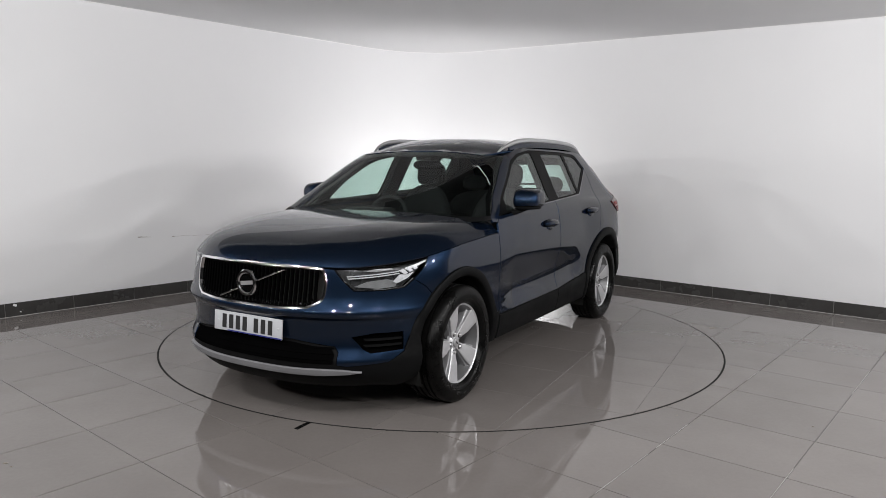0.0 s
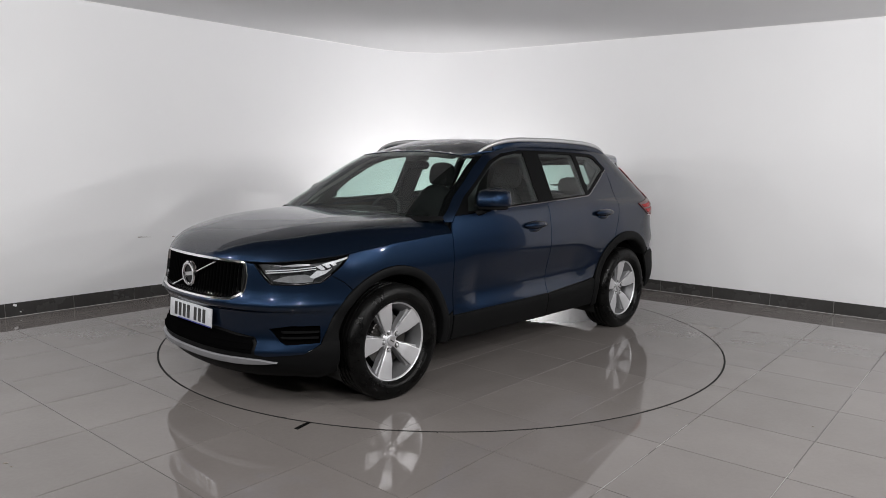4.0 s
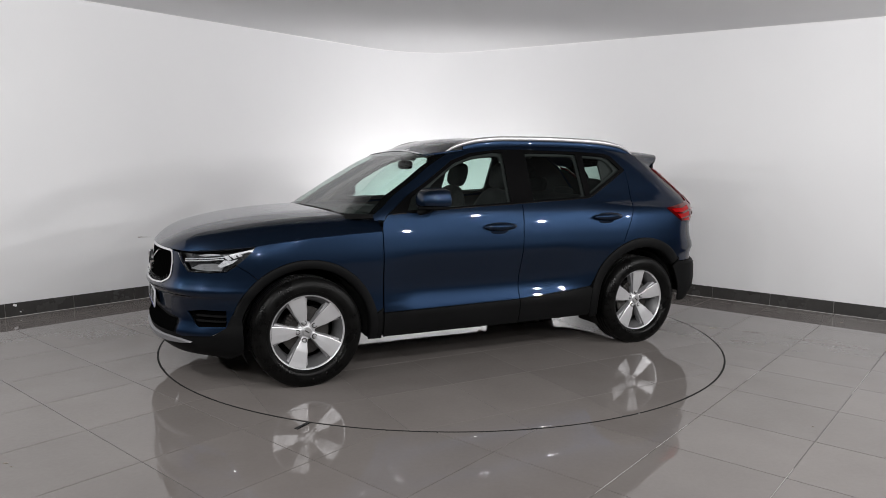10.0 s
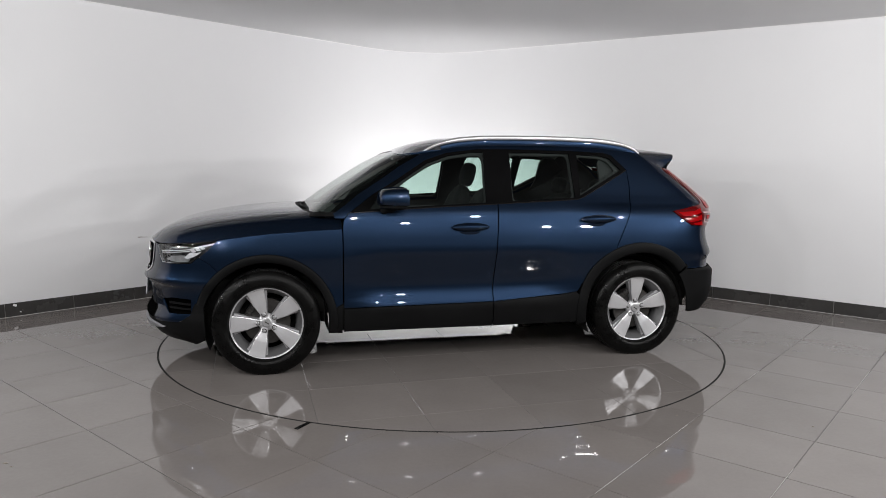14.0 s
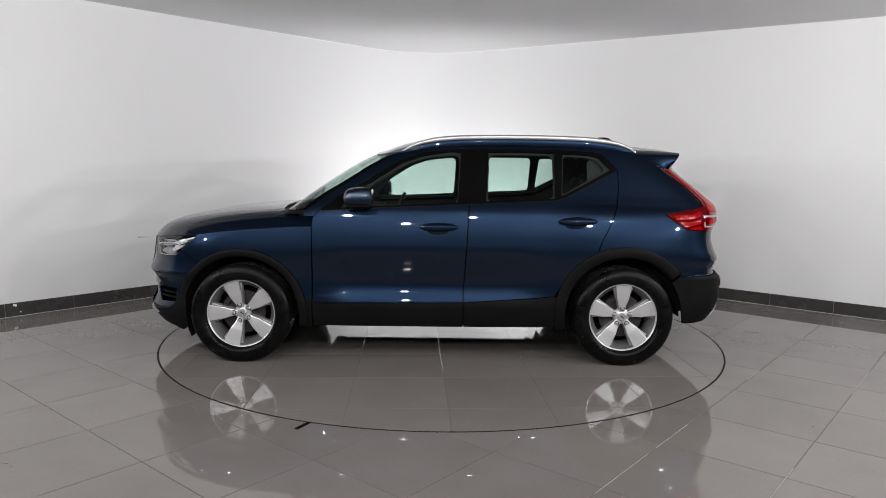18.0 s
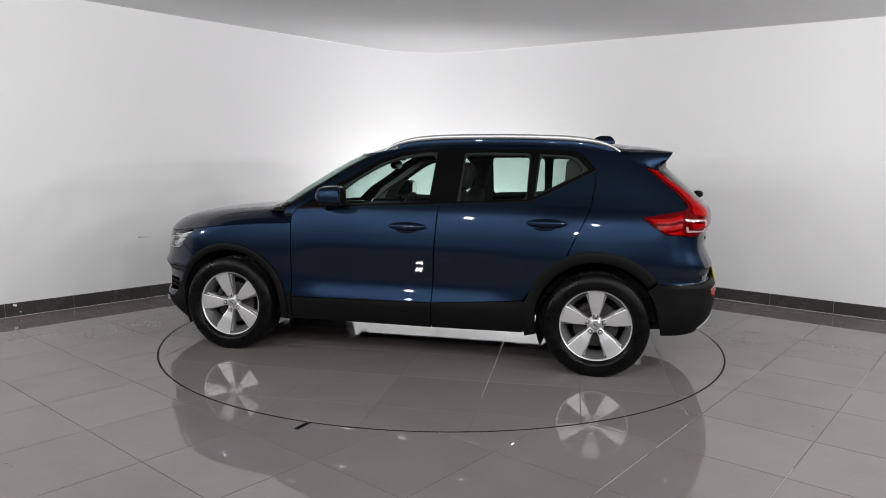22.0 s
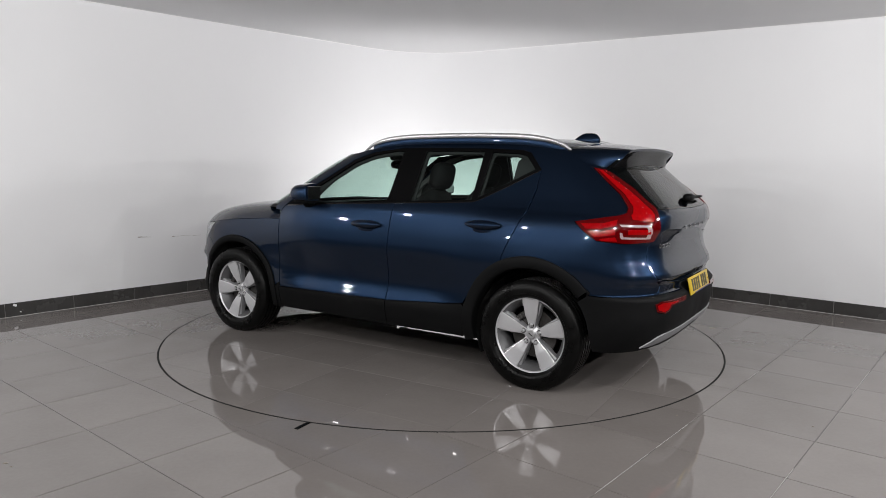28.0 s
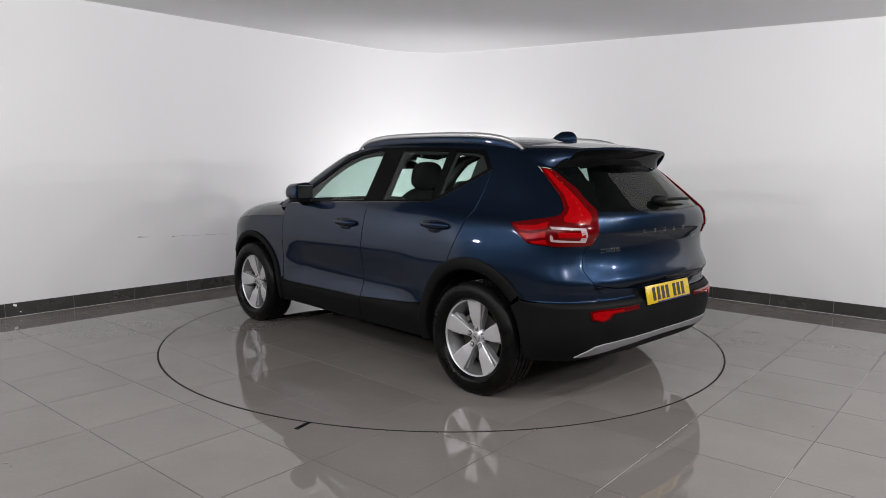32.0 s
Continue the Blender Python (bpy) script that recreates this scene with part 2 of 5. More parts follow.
# ---- the car's outer skin, as functions ----
def curve(*pts):
    """A smooth monotone curve through (x, y) points, straight beyond its ends."""
    xs, ys = [q[0] for q in pts], [q[1] for q in pts]
    h = [b - a for a, b in zip(xs, xs[1:])]
    s = [(b - a) / k for a, b, k in zip(ys, ys[1:], h)]
    m = [s[0]]
    for i in range(1, len(s)):
        m.append(0.0 if s[i - 1] * s[i] <= 0 else 3 * (h[i - 1] + h[i]) / ((2 * h[i] + h[i - 1]) / s[i - 1] + (h[i] + 2 * h[i - 1]) / s[i]))
    m.append(s[-1])

    def at(x):
        if x <= xs[0]:
            return ys[0]
        if x >= xs[-1]:
            return ys[-1]
        i = 0
        while x > xs[i + 1]:
            i += 1
        t = (x - xs[i]) / h[i]
        return ((2 * t ** 3 - 3 * t * t + 1) * ys[i] + (t ** 3 - 2 * t * t + t) * h[i] * m[i]
                + (3 * t * t - 2 * t ** 3) * ys[i + 1] + (t ** 3 - t * t) * h[i] * m[i + 1])
    return at


def bump(x, mid, half):
    t = abs(x - mid) / half
    return 0.0 if t >= 1 else (1 - t * t) ** 2


def step01(x, a, b):
    t = min(1, max(0, (x - a) / (b - a)))
    return t * t * (3 - 2 * t)


HALF = curve((0.16, 0.80), (0.26, 0.862), (0.36, 0.890), (0.44, 0.899), (0.52, 0.894), (0.60, 0.892), (0.70, 0.898), (0.80, 0.904), (0.90, 0.897), (1.00, 0.883),
             (1.08, 0.864), (1.115, 0.848), (1.2, 0.797), (1.3, 0.747), (1.4, 0.698), (1.5, 0.645), (1.58, 0.595))
NOSE = curve((0.16, 2.02), (0.20, 2.13), (0.26, 2.188), (0.30, 2.208), (0.355, 2.214), (0.40, 2.194), (0.43, 2.178), (0.47, 2.176), (0.54, 2.182), (0.574, 2.188), (0.606, 2.220), (0.618, 2.226), (0.65, 2.210), (0.70, 2.190), (0.80, 2.174), (0.86, 2.165), (0.91, 2.11), (0.96, 2.03), (1.03, 1.9))
SCREEN = curve((0.95, 1.24), (1.03, 1.135), (1.1, 1.04), (1.2, 0.91), (1.3, 0.768), (1.4, 0.615), (1.47, 0.492), (1.53, 0.345), (1.58, 0.15))
SCREEN_N = curve((1.0, 8.0), (1.1, 7.4), (1.2, 6.4), (1.3, 5.8), (1.4, 5.3), (1.58, 4.8))
TAIL = curve((0.16, -1.98), (0.28, -2.05), (0.42, -2.140), (0.53, -2.160), (0.63, -2.158), (0.66, -2.112), (0.70, -2.113), (0.730, -2.126), (0.748, -2.137), (0.757, -2.137), (0.785, -2.126), (0.82, -2.107), (0.88, -2.086), (0.93, -2.081), (1.0, -2.096),
             (1.05, -2.117), (1.12, -2.113), (1.2, -2.045), (1.3, -1.935), (1.4, -1.825), (1.5, -1.72), (1.58, -1.62))
CAP_F = 0.75
CAP_R = 0.5


def cap_table(r, n):
    """Angles that step evenly along a superelliptic corner."""
    k, last, run, rows = 400, None, 0.0, []
    for i in range(k + 1):
        a = i / k * math.pi / 2
        q = (r * max(0.0, math.cos(a)) ** (2 / n), 0.88 * math.sin(a) ** (2 / n))
        if last:
            run += math.dist(q, last)
        last = q
        rows.append((run, a))
    return [a / rows[-1][0] for a, _ in rows], [a for _, a in rows]


TABLE_F, TABLE_R = cap_table(0.75, 2.4), cap_table(0.5, 2.6)


def corner_angle(table, u):
    us, angles = table
    lo, hi = 0, len(us) - 1
    u = min(1, max(0, u))
    while hi - lo > 1:
        mid = (lo + hi) // 2
        lo, hi = (mid, hi) if us[mid] <= u else (lo, mid)
    t = (u - us[lo]) / max(1e-9, us[hi] - us[lo])
    return angles[lo] + t * (angles[hi] - angles[lo])


def half_width(x, z):
    """Half the body's width on its flanks, with the sculpted door and the haunches."""
    y = HALF(z)
    y -= 0.012 * (x / 1.5) ** 2 * step01(z, 0.3, 1.0)
    # hollow above the sill, fading out towards both wheels
    hollow = step01(z, 0.405, 0.565) if z < 0.565 else 1 - step01(z, 0.565, 0.86)
    y -= 0.030 * hollow * step01(x, -0.90, -0.54) * (1 - step01(x, 0.57, 0.81))
    # haunch over the rear wheel
    y += 0.030 * bump(z, 0.70, 0.32) * bump(x, -1.42, 0.62)
    # shoulder line that runs back into the tail lamp
    t = min(1.0, max(0.0, (1.132 - z) / 0.13))
    y += 0.026 * (1 - (1 - t) ** 2) ** 0.7 * step01(z, 0.70, 1.0) * (1 - step01(x, -1.30, -0.75))
    return y


def skin(upper, U, z):
    """A point on the skin. U runs from the nose's middle (2.6) along the left flank (about x) to the tail's middle (-2.5)."""
    if upper:
        xf, rf, nf = SCREEN(z), 0.6, SCREEN_N(z)
    else:
        xf, rf, nf = NOSE(z), CAP_F, 2.4
    xr, rr, nr = TAIL(z), CAP_R, 3.6
    cap = 1.0
    if U > 1.4:
        a = corner_angle(TABLE_F, (2.6 - U) / 1.2)
        x, cap = xf - rf + rf * max(0.0, math.cos(a)) ** (2 / nf), math.sin(a) ** (2 / nf)
    elif U < -1.4:
        a = corner_angle(TABLE_R, (2.5 + U) / 1.1)
        x, cap = xr + rr - rr * max(0.0, math.cos(a)) ** (2 / nr), math.sin(a) ** (2 / nr)
    else:
        x = xr + rr + (U + 1.4) / 2.8 * (xf - rf - xr - rr)
    return x, half_width(x, z) * cap, z


def find_u(upper, tag, v, z):
    """U for a place given as ('s', x, z) on the flank, or ('f' or 'r', y, z) on the nose or the tail."""
    if tag == "u":
        return v
    if tag == "s":
        lo, hi, k, sign = -2.5, 2.6, 0, 1
    elif tag == "f":
        lo, hi, k, sign = 1.0, 2.6, 1, -1
    else:
        lo, hi, k, sign = -2.5, -1.0, 1, 1
    for _ in range(30):
        mid = (lo + hi) / 2
        if (skin(upper, mid, z)[k] - v) * sign < 0:
            lo = mid
        else:
            hi = mid
    return (lo + hi) / 2


def auto(upper, z):
    return (z > 1.03) if upper is None else upper


def skin_normal(upper, U, z):
    e = 0.004
    a, b = Vector(skin(upper, U + e, z)), Vector(skin(upper, U - e, z))
    c, d = Vector(skin(upper, U, z + e)), Vector(skin(upper, U, z - e))
    p = Vector(skin(upper, U, z))
    n = (a - b).cross(c - d)
    if n.length < 1e-9:
        n = p - Vector((0, 0, z))
    n.normalize()
    if n.dot(p - Vector((max(-1.5, min(1.3, p.x)), 0, p.z - 0.001))) < 0:
        n = -n
    if U > 2.595 or U < -2.495:
        n.y = 0
        n.normalize()
    return n


def on_skin(upper, tag, v, z, off=0.0):
    """The place off metres outside the skin, and the way out."""
    U = find_u(upper, tag, v, z)
    n = skin_normal(upper, U, z)
    return Vector(skin(upper, U, z)) + n * off, n


def shell(verts, normals, tris, thick, centre):
    """Adds a rim that runs thick metres inwards from the open edges. centre: the sheet is closed over y = 0."""
    verts, normals, faces = [Vector(v) for v in verts], [Vector(n) for n in normals], []
    for t in tris:
        a, b, c = (verts[i] for i in t)
        faces.append(t if (b - a).cross(c - a).dot(normals[t[0]] + normals[t[1]] + normals[t[2]]) >= 0 else t[::-1])
    if centre:
        half, twin = len(verts), {}
        for i in range(half):
            if abs(verts[i].y) < 1e-4:
                twin[i] = i
            else:
                twin[i] = len(verts)
                verts.append(Vector((verts[i].x, -verts[i].y, verts[i].z)))
                normals.append(Vector((normals[i].x, -normals[i].y, normals[i].z)))
        faces += [tuple(twin[i] for i in f[::-1]) for f in faces]
    if thick:
        count = {}
        for f in faces:
            for a, b in zip(f, f[1:] + f[:1]):
                count[(a, b)] = 1
        for a, b in [e for e in count if (e[1], e[0]) not in count]:
            out = (verts[b] - verts[a]).cross(normals[a]).normalized()
            k = len(verts)
            verts += [verts[a].copy(), verts[b].copy(), verts[b] - normals[b] * thick, verts[a] - normals[a] * thick]
            normals += [(normals[a] * 0.8 + out).normalized(), (normals[b] * 0.8 + out).normalized(), out, out]
            faces.append((k + 1, k, k + 3, k + 2))
    return verts, faces, normals


def both_sides(name, parent, verts, faces, normals, mat, label=""):
    """The left part, and its mirror image on the right."""
    left = put(name, mesh_of(name, verts, faces, mat, normals), parent, label)
    flip = lambda v: (v[0], -v[1], v[2])
    right = put(name, mesh_of(name, [flip(v) for v in verts], [tuple(f[::-1]) for f in faces], mat, [flip(n) for n in normals]), parent, label)
    return left, right


def finer(ring, step):
    """Adds points along an outline, where both ends of a side are given in the same way."""
    out = []
    for a, b in zip(ring, ring[1:] + ring[:1]):
        same = a[0] == b[0]
        k = max(1, math.ceil(math.dist(a[1:], b[1:]) / step)) if same else 1
        out += [(a[0], a[1] + (b[1] - a[1]) * i / k, a[2] + (b[2] - a[2]) * i / k) for i in range(k)]
    return out


def panel(name, parent, mat, upper, outline, off=0.0, thick=0.014, step=0.05, holes=(), sides="LR", gap=0.0018, label=""):
    """A piece of the skin inside an outline of (tag, place, z). sides: LR for a pair, C for one piece across the middle."""
    mid = lambda q: q[0] > 2.595 or q[0] < -2.495
    flat = lambda ring: [(find_u(auto(upper, z), tag, v, z), z) for tag, v, z in finer(ring, step)]
    ring = shrunk(flat(outline), gap, mid)
    uv, tris = fill(ring, [flat(h) for h in holes], step)
    verts, normals = [], []
    for U, z in uv:
        kind = auto(upper, z)
        n = skin_normal(kind, U, z)
        p = Vector(skin(kind, U, z)) + n * (off(U, z) if callable(off) else off)
        if mid((U, z)):
            p.y = 0.0
        verts.append(p)
        normals.append(n)
    verts, faces, normals = shell(verts, normals, tris, thick, sides == "C")
    if sides == "C":
        return put(name, mesh_of(name, verts, faces, mat, normals), parent, label)
    return both_sides(name, parent, verts, faces, normals, mat, label)


def sheet(name, parent, mat, outline, height, step=0.05, thick=0.014, gap=0.0022, label=""):
    """A height field over the left half of a plan outline, mirrored over the middle."""
    uv, tris = fill(shrunk(dense(outline, step), gap, lambda q: abs(q[1]) < 1e-4), (), step)
    verts, normals, e = [], [], 0.004
    for x, y in uv:
        y = 0.0 if y < 1e-4 else y
        verts.append(Vector((x, y, height(x, y))))
        n = Vector((height(x - e, y) - height(x + e, y), height(x, max(0, y - e)) - height(x, y + e), (2 if y > e else 1) * e))
        n.x *= 0.5 if y <= e else 1
        if y == 0.0:
            n.y = 0
        normals.append(n.normalized())
    verts, faces, normals = shell(verts, normals, tris, thick, True)
    return put(name, mesh_of(name, verts, faces, mat, normals), parent, label)


def arc(cx, cz, r, a0, a1, n=14, tag="s"):
    return [(tag, cx + r * math.cos(radians(a0 + (a1 - a0) * i / n)), cz + r * math.sin(radians(a0 + (a1 - a0) * i / n))) for i in range(n + 1)]


def S(*pts):
    return [("s", x, z) for x, z in pts]


def F(*pts):
    return [("f", y, z) for y, z in pts]


def R(*pts):
    return [("r", y, z) for y, z in pts]


def blob(bm, centre, half, power=2.6, rings=14, turns=24, shape=None):
    """A rounded body with squared-off sides; shape(unit vector) may push its points about."""
    sgn = lambda v, e: math.copysign(abs(v) ** e, v)
    rows = []
    e = 2 / power
    for i in range(rings + 1):
        a = math.pi * (i / rings - 0.5)
        row = []
        for j in range(turns):
            b = 2 * math.pi * j / turns
            v = Vector((sgn(math.cos(a), e) * sgn(math.cos(b), e), sgn(math.cos(a), e) * sgn(math.sin(b), e), sgn(math.sin(a), e)))
            if shape:
                v = shape(v)
            row.append(bm.verts.new((centre[0] + half[0] * v.x, centre[1] + half[1] * v.y, centre[2] + half[2] * v.z)))
        rows.append(row)
    for p, q in zip(rows, rows[1:]):
        for j in range(turns):
            k = (j + 1) % turns
            bm.faces.new((p[j], p[k], q[k], q[j]))
    bmesh.ops.remove_doubles(bm, verts=[v for row in (rows[0], rows[-1]) for v in row], dist=1e-5)


# ---- the room ----
C1, C2 = Vector((math.cos(radians(49.3)), math.sin(radians(49.3)), 0)), Vector((math.cos(radians(-40.5)), math.sin(radians(-40.5)), 0))
LEFT_AT, RIGHT_AT = Vector((-3.42, 0.885, 0)), Vector((3.57, 1.10, 0))


def meet(p, d, q, e):
    k = ((q - p).x * e.y - (q - p).y * e.x) / (d.x * e.y - d.y * e.x)
    return p + d * k


CORNER = meet(LEFT_AT, C1, RIGHT_AT, C2)
ROUND = 1.15


def top_at(x, y):
    return 2.895 - 0.0131 * (x + 3.43) + 0.0277 * (y - 0.92)


def wall_line():
    """The plan of the lit walls: along the left wall, round the corner, along the right wall."""
    a, b = CORNER - C1 * ROUND, CORNER + C2 * ROUND
    n1 = Vector((C1.y, -C1.x, 0))
    pts = [CORNER - C1 * 7.8, CORNER - C1 * 6.2, CORNER - C1 * 4.8, CORNER - C1 * 3.5]
    for i in range(17):
        t = i / 16
        pts.append(a.lerp(CORNER, t).lerp(CORNER.lerp(b, t), t))
    return pts + [CORNER + C2 * 3.5, CORNER + C2 * 5, CORNER + C2 * 7.0]


LINE = wall_line()


def outward(i):
    d = (LINE[min(len(LINE) - 1, i + 1)] - LINE[max(0, i - 1)]).normalized()
    return Vector((-d.y, d.x, 0))


def build_walls():
    verts, faces = [], []
    for i, q in enumerate(LINE):
        o = q + outward(i) * 0.15
        verts += [(q.x, q.y, 0), (q.x, q.y, top_at(q.x, q.y)), (o.x, o.y, top_at(q.x, q.y)), (o.x, o.y, 0)]
    for i in range(len(LINE) - 1):
        a, b = 4 * i, 4 * i + 4
        for j in range(4):
            k = (j + 1) % 4
            faces.append((a + j, b + j, b + k, a + k))
    me = mesh_of("wall_corner", verts, faces, WALL)
    me.set_sharp_from_angle(angle=radians(40))
    tagged(put("wall_corner", me), "white painted walls meeting in a rounded corner", "wall", kind="structure")
    # unseen hall added behind the camera: dark cuts bounce, grey softens mirrored wall ends
    a, b = LINE[0], LINE[-1]
    west, south_a, south_b, east = Vector((-8.0, a.y - 0.6, 0)), Vector((-8.0, -8.6, 0)), Vector((8.0, -8.6, 0)), Vector((8.0, b.y - 0.6, 0))
    for name, p, q in (("wall_north_west", a, west), ("wall_west", west, south_a), ("wall_south", south_a, south_b), ("wall_east", south_b, east), ("wall_north_east", east, b)):
        d = (q - p).normalized()
        n = Vector((d.y, -d.x, 0)) * 0.15
        n = -n if n.dot(-p) > 0 else n
        ring = (p, q, q + n, p + n)
        vs = [(v.x, v.y, z) for z in (0, 3.1) for v in ring]
        fs = [(0, 1, 2, 3), (7, 6, 5, 4)] + [(j, (j + 1) % 4, (j + 1) % 4 + 4, j + 4) for j in range(4)]
        tagged(put(name, mesh_of(name, vs, fs, GREY_UNSEEN if "north" in name else DARK_UNSEEN, smooth=False)), "added unseen grey wall that softens reflections" if "north" in name else "added unseen dark wall that cuts bounced light", "wall", kind="structure")
    # the dark ceiling part is unseen, added to hold back fill light
    for name, y0, y1, mat, label in (("ceiling", -0.1, 6, CEILING, "plain pale grey painted ceiling"), ("ceiling_hall", -9, -0.104, DARK_UNSEEN, "added unseen dark ceiling that cuts fill light")):
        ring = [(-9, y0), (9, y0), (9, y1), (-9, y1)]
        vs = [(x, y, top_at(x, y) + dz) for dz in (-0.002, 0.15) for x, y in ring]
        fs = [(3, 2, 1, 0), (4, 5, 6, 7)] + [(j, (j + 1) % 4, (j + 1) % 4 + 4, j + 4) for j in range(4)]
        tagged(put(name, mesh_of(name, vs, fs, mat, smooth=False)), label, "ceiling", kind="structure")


def build_skirting():
    """Dark tiles along the foot of the walls, with a thin pale joint between them."""
    runs, total = [0.0], 0.0
    for a, b in zip(LINE, LINE[1:]):
        total += (b - a).length
        runs.append(total)

    def at(s):
        i = max(j for j in range(len(runs) - 1) if runs[j] <= s + 1e-9)
        t = (s - runs[i]) / (runs[i + 1] - runs[i])
        return LINE[i].lerp(LINE[i + 1], t), (-outward(i)).lerp(-outward(i + 1), t).normalized()

    base = []
    base_faces = []
    n = 60
    for i in range(n + 1):
        p, o = at(total * i / n)
        q = p + o * 0.006
        base += [(p.x, p.y, 0.0), (q.x, q.y, 0.0), (q.x, q.y, 0.122), (p.x, p.y, 0.122)]
    for i in range(n):
        a, b = 4 * i, 4 * i + 4
        base_faces += [(a + 1, b + 1, b + 2, a + 2), (a + 2, b + 2, b + 3, a + 3)]
    skirting = tagged(put("baseboard", mesh_of("baseboard", base, base_faces, PALE_GROUT, smooth=False)), "dark grey tiled skirting along the white walls", "skirting", kind="structure")
    # pale sealant where the skirting meets the floor, and a bead of filler under the ceiling
    for name, owner, mat, profile in (("floor_joint", skirting, PALE_GROUT, ((0.010, 0.0005), (0.0145, 0.0005), (0.0105, 0.0045))), ("ceiling_bead", bpy.data.objects["wall_corner"], BEAD, ((0.0005, -0.012), (0.005, -0.008), (0.007, -0.0025)))):
        vs, fs = [], []
        for i in range(121):
            p, o = at(total * i / 120)
            for dist, z in profile:
                q = p + o * dist
                vs.append((q.x, q.y, z if z > 0 else top_at(p.x, p.y) + z))
        for i in range(120):
            fs += [(3 * i + j, 3 * i + 3 + j, 3 * i + 4 + j, 3 * i + 1 + j) for j in (0, 1)]
        put(name, mesh_of(name, vs, fs, mat, smooth=False), owner)
    start = runs[[i for i, q in enumerate(LINE) if (q - (CORNER + C2 * ROUND)).length < 1e-6][0]]
    width, s = 0.585, 0.0
    first = (start + ((Vector((3.384, 1.256, 0)) - CORNER).dot(C2) - ROUND)) % width
    s = first - width
    while s < total - 0.01:
        a, b = max(0.0, s + 0.002), min(total, s + width - 0.002)
        s += width
        if b - a < 0.05:
            continue
        vs, fs, k = [], [], 6
        for i in range(k + 1):
            p, o = at(a + (b - a) * i / k)
            for dist, z in ((0.001, 0.003), (0.010, 0.003), (0.010, 0.122), (0.008, 0.125), (0.001, 0.125)):
                q = p + o * dist
                vs.append((q.x, q.y, z))
        for i in range(k):
            for j in range(4):
                fs.append((5 * i + j, 5 * i + 5 + j, 5 * i + 6 + j, 5 * i + 1 + j))
        fs += [(0, 1, 2, 3, 4), tuple(5 * k + j for j in (4, 3, 2, 1, 0))]
        put("tile", mesh_of("tile", vs, fs, SKIRT, smooth=False), skirting)


E1, E2 = Vector((math.cos(radians(50)), math.sin(radians(50)), 0)), Vector((math.sin(radians(50)), -math.cos(radians(50)), 0))
ROWS = [-5.30, -4.71, -4.12, -3.52, -2.93, -2.383, -1.73, -1.08, -0.52, 0.07, 0.636, 1.18, 1.77, 2.36, 2.95, 3.54, 4.13]
COLUMNS = [0.030 + 0.5895 * k for k in range(-9, 10)]
TABLE_R0 = 2.237


def slab(points, z0, z1, bevel=0.0015):
    """A tile: a prism over a convex outline with a small worn edge."""
    n = len(points)
    mid = sum((Vector(p) for p in points), Vector((0, 0))) / n
    inner = []
    for p in points:
        d = mid - Vector(p)
        inner.append(Vector(p) + d.normalized() * min(bevel * 1.4, d.length * 0.3))
    vs = [(p[0], p[1], z0) for p in points] + [(p[0], p[1], z1 - bevel * 0.5) for p in points] + [(p.x, p.y, z1) for p in inner]
    fs = [tuple(range(2 * n, 3 * n))]
    for j in range(n):
        k = (j + 1) % n
        fs += [(j, k, n + k, n + j), (n + j, n + k, 2 * n + k, 2 * n + j)]
    return vs, fs


def build_floor():
    ring = [(-9, -9), (9, -9), (9, 6), (-9, 6)]
    vs = [(x, y, z) for z in (-0.0025, -0.2) for x, y in ring]
    fs = [(0, 1, 2, 3), (7, 6, 5, 4)] + [(j, j + 4, (j + 1) % 4 + 4, (j + 1) % 4) for j in range(4)]
    floor = tagged(put("floor", mesh_of("floor", vs, fs, GROUT, smooth=False)), "polished grey porcelain floor tiles with thin joints", "floor", kind="structure")
    joint = 0.0018
    for r0, r1 in zip(ROWS, ROWS[1:]):
        for c0, c1 in zip(COLUMNS, COLUMNS[1:]):
            pts = [E1 * r + E2 * c for r, c in ((r0 + joint, c0 + joint), (r0 + joint, c1 - joint), (r1 - joint, c1 - joint), (r1 - joint, c0 + joint))]
            pts = [(p.x, p.y) for p in pts][::-1]
            if all(math.hypot(*p) < TABLE_R0 - 0.05 for p in pts) or min(p[1] for p in pts) < -8 or max(abs(p[0]) for p in pts) > 6:
                continue
            if any((Vector((*p, 0)) - LEFT_AT).dot(Vector((-C1.y, C1.x, 0))) > 0.7 or (Vector((*p, 0)) - RIGHT_AT).dot(Vector((-C2.y, C2.x, 0))) > 0.7 for p in pts):
                continue
            area = sum(a[0] * b[1] - b[0] * a[1] for a, b in zip(pts, pts[1:] + pts[:1]))
            vs, fs = slab(pts if area > 0 else pts[::-1], -0.0025, 0.0)
            put("tile", mesh_of("tile", vs, fs, TILE, smooth=False), floor)


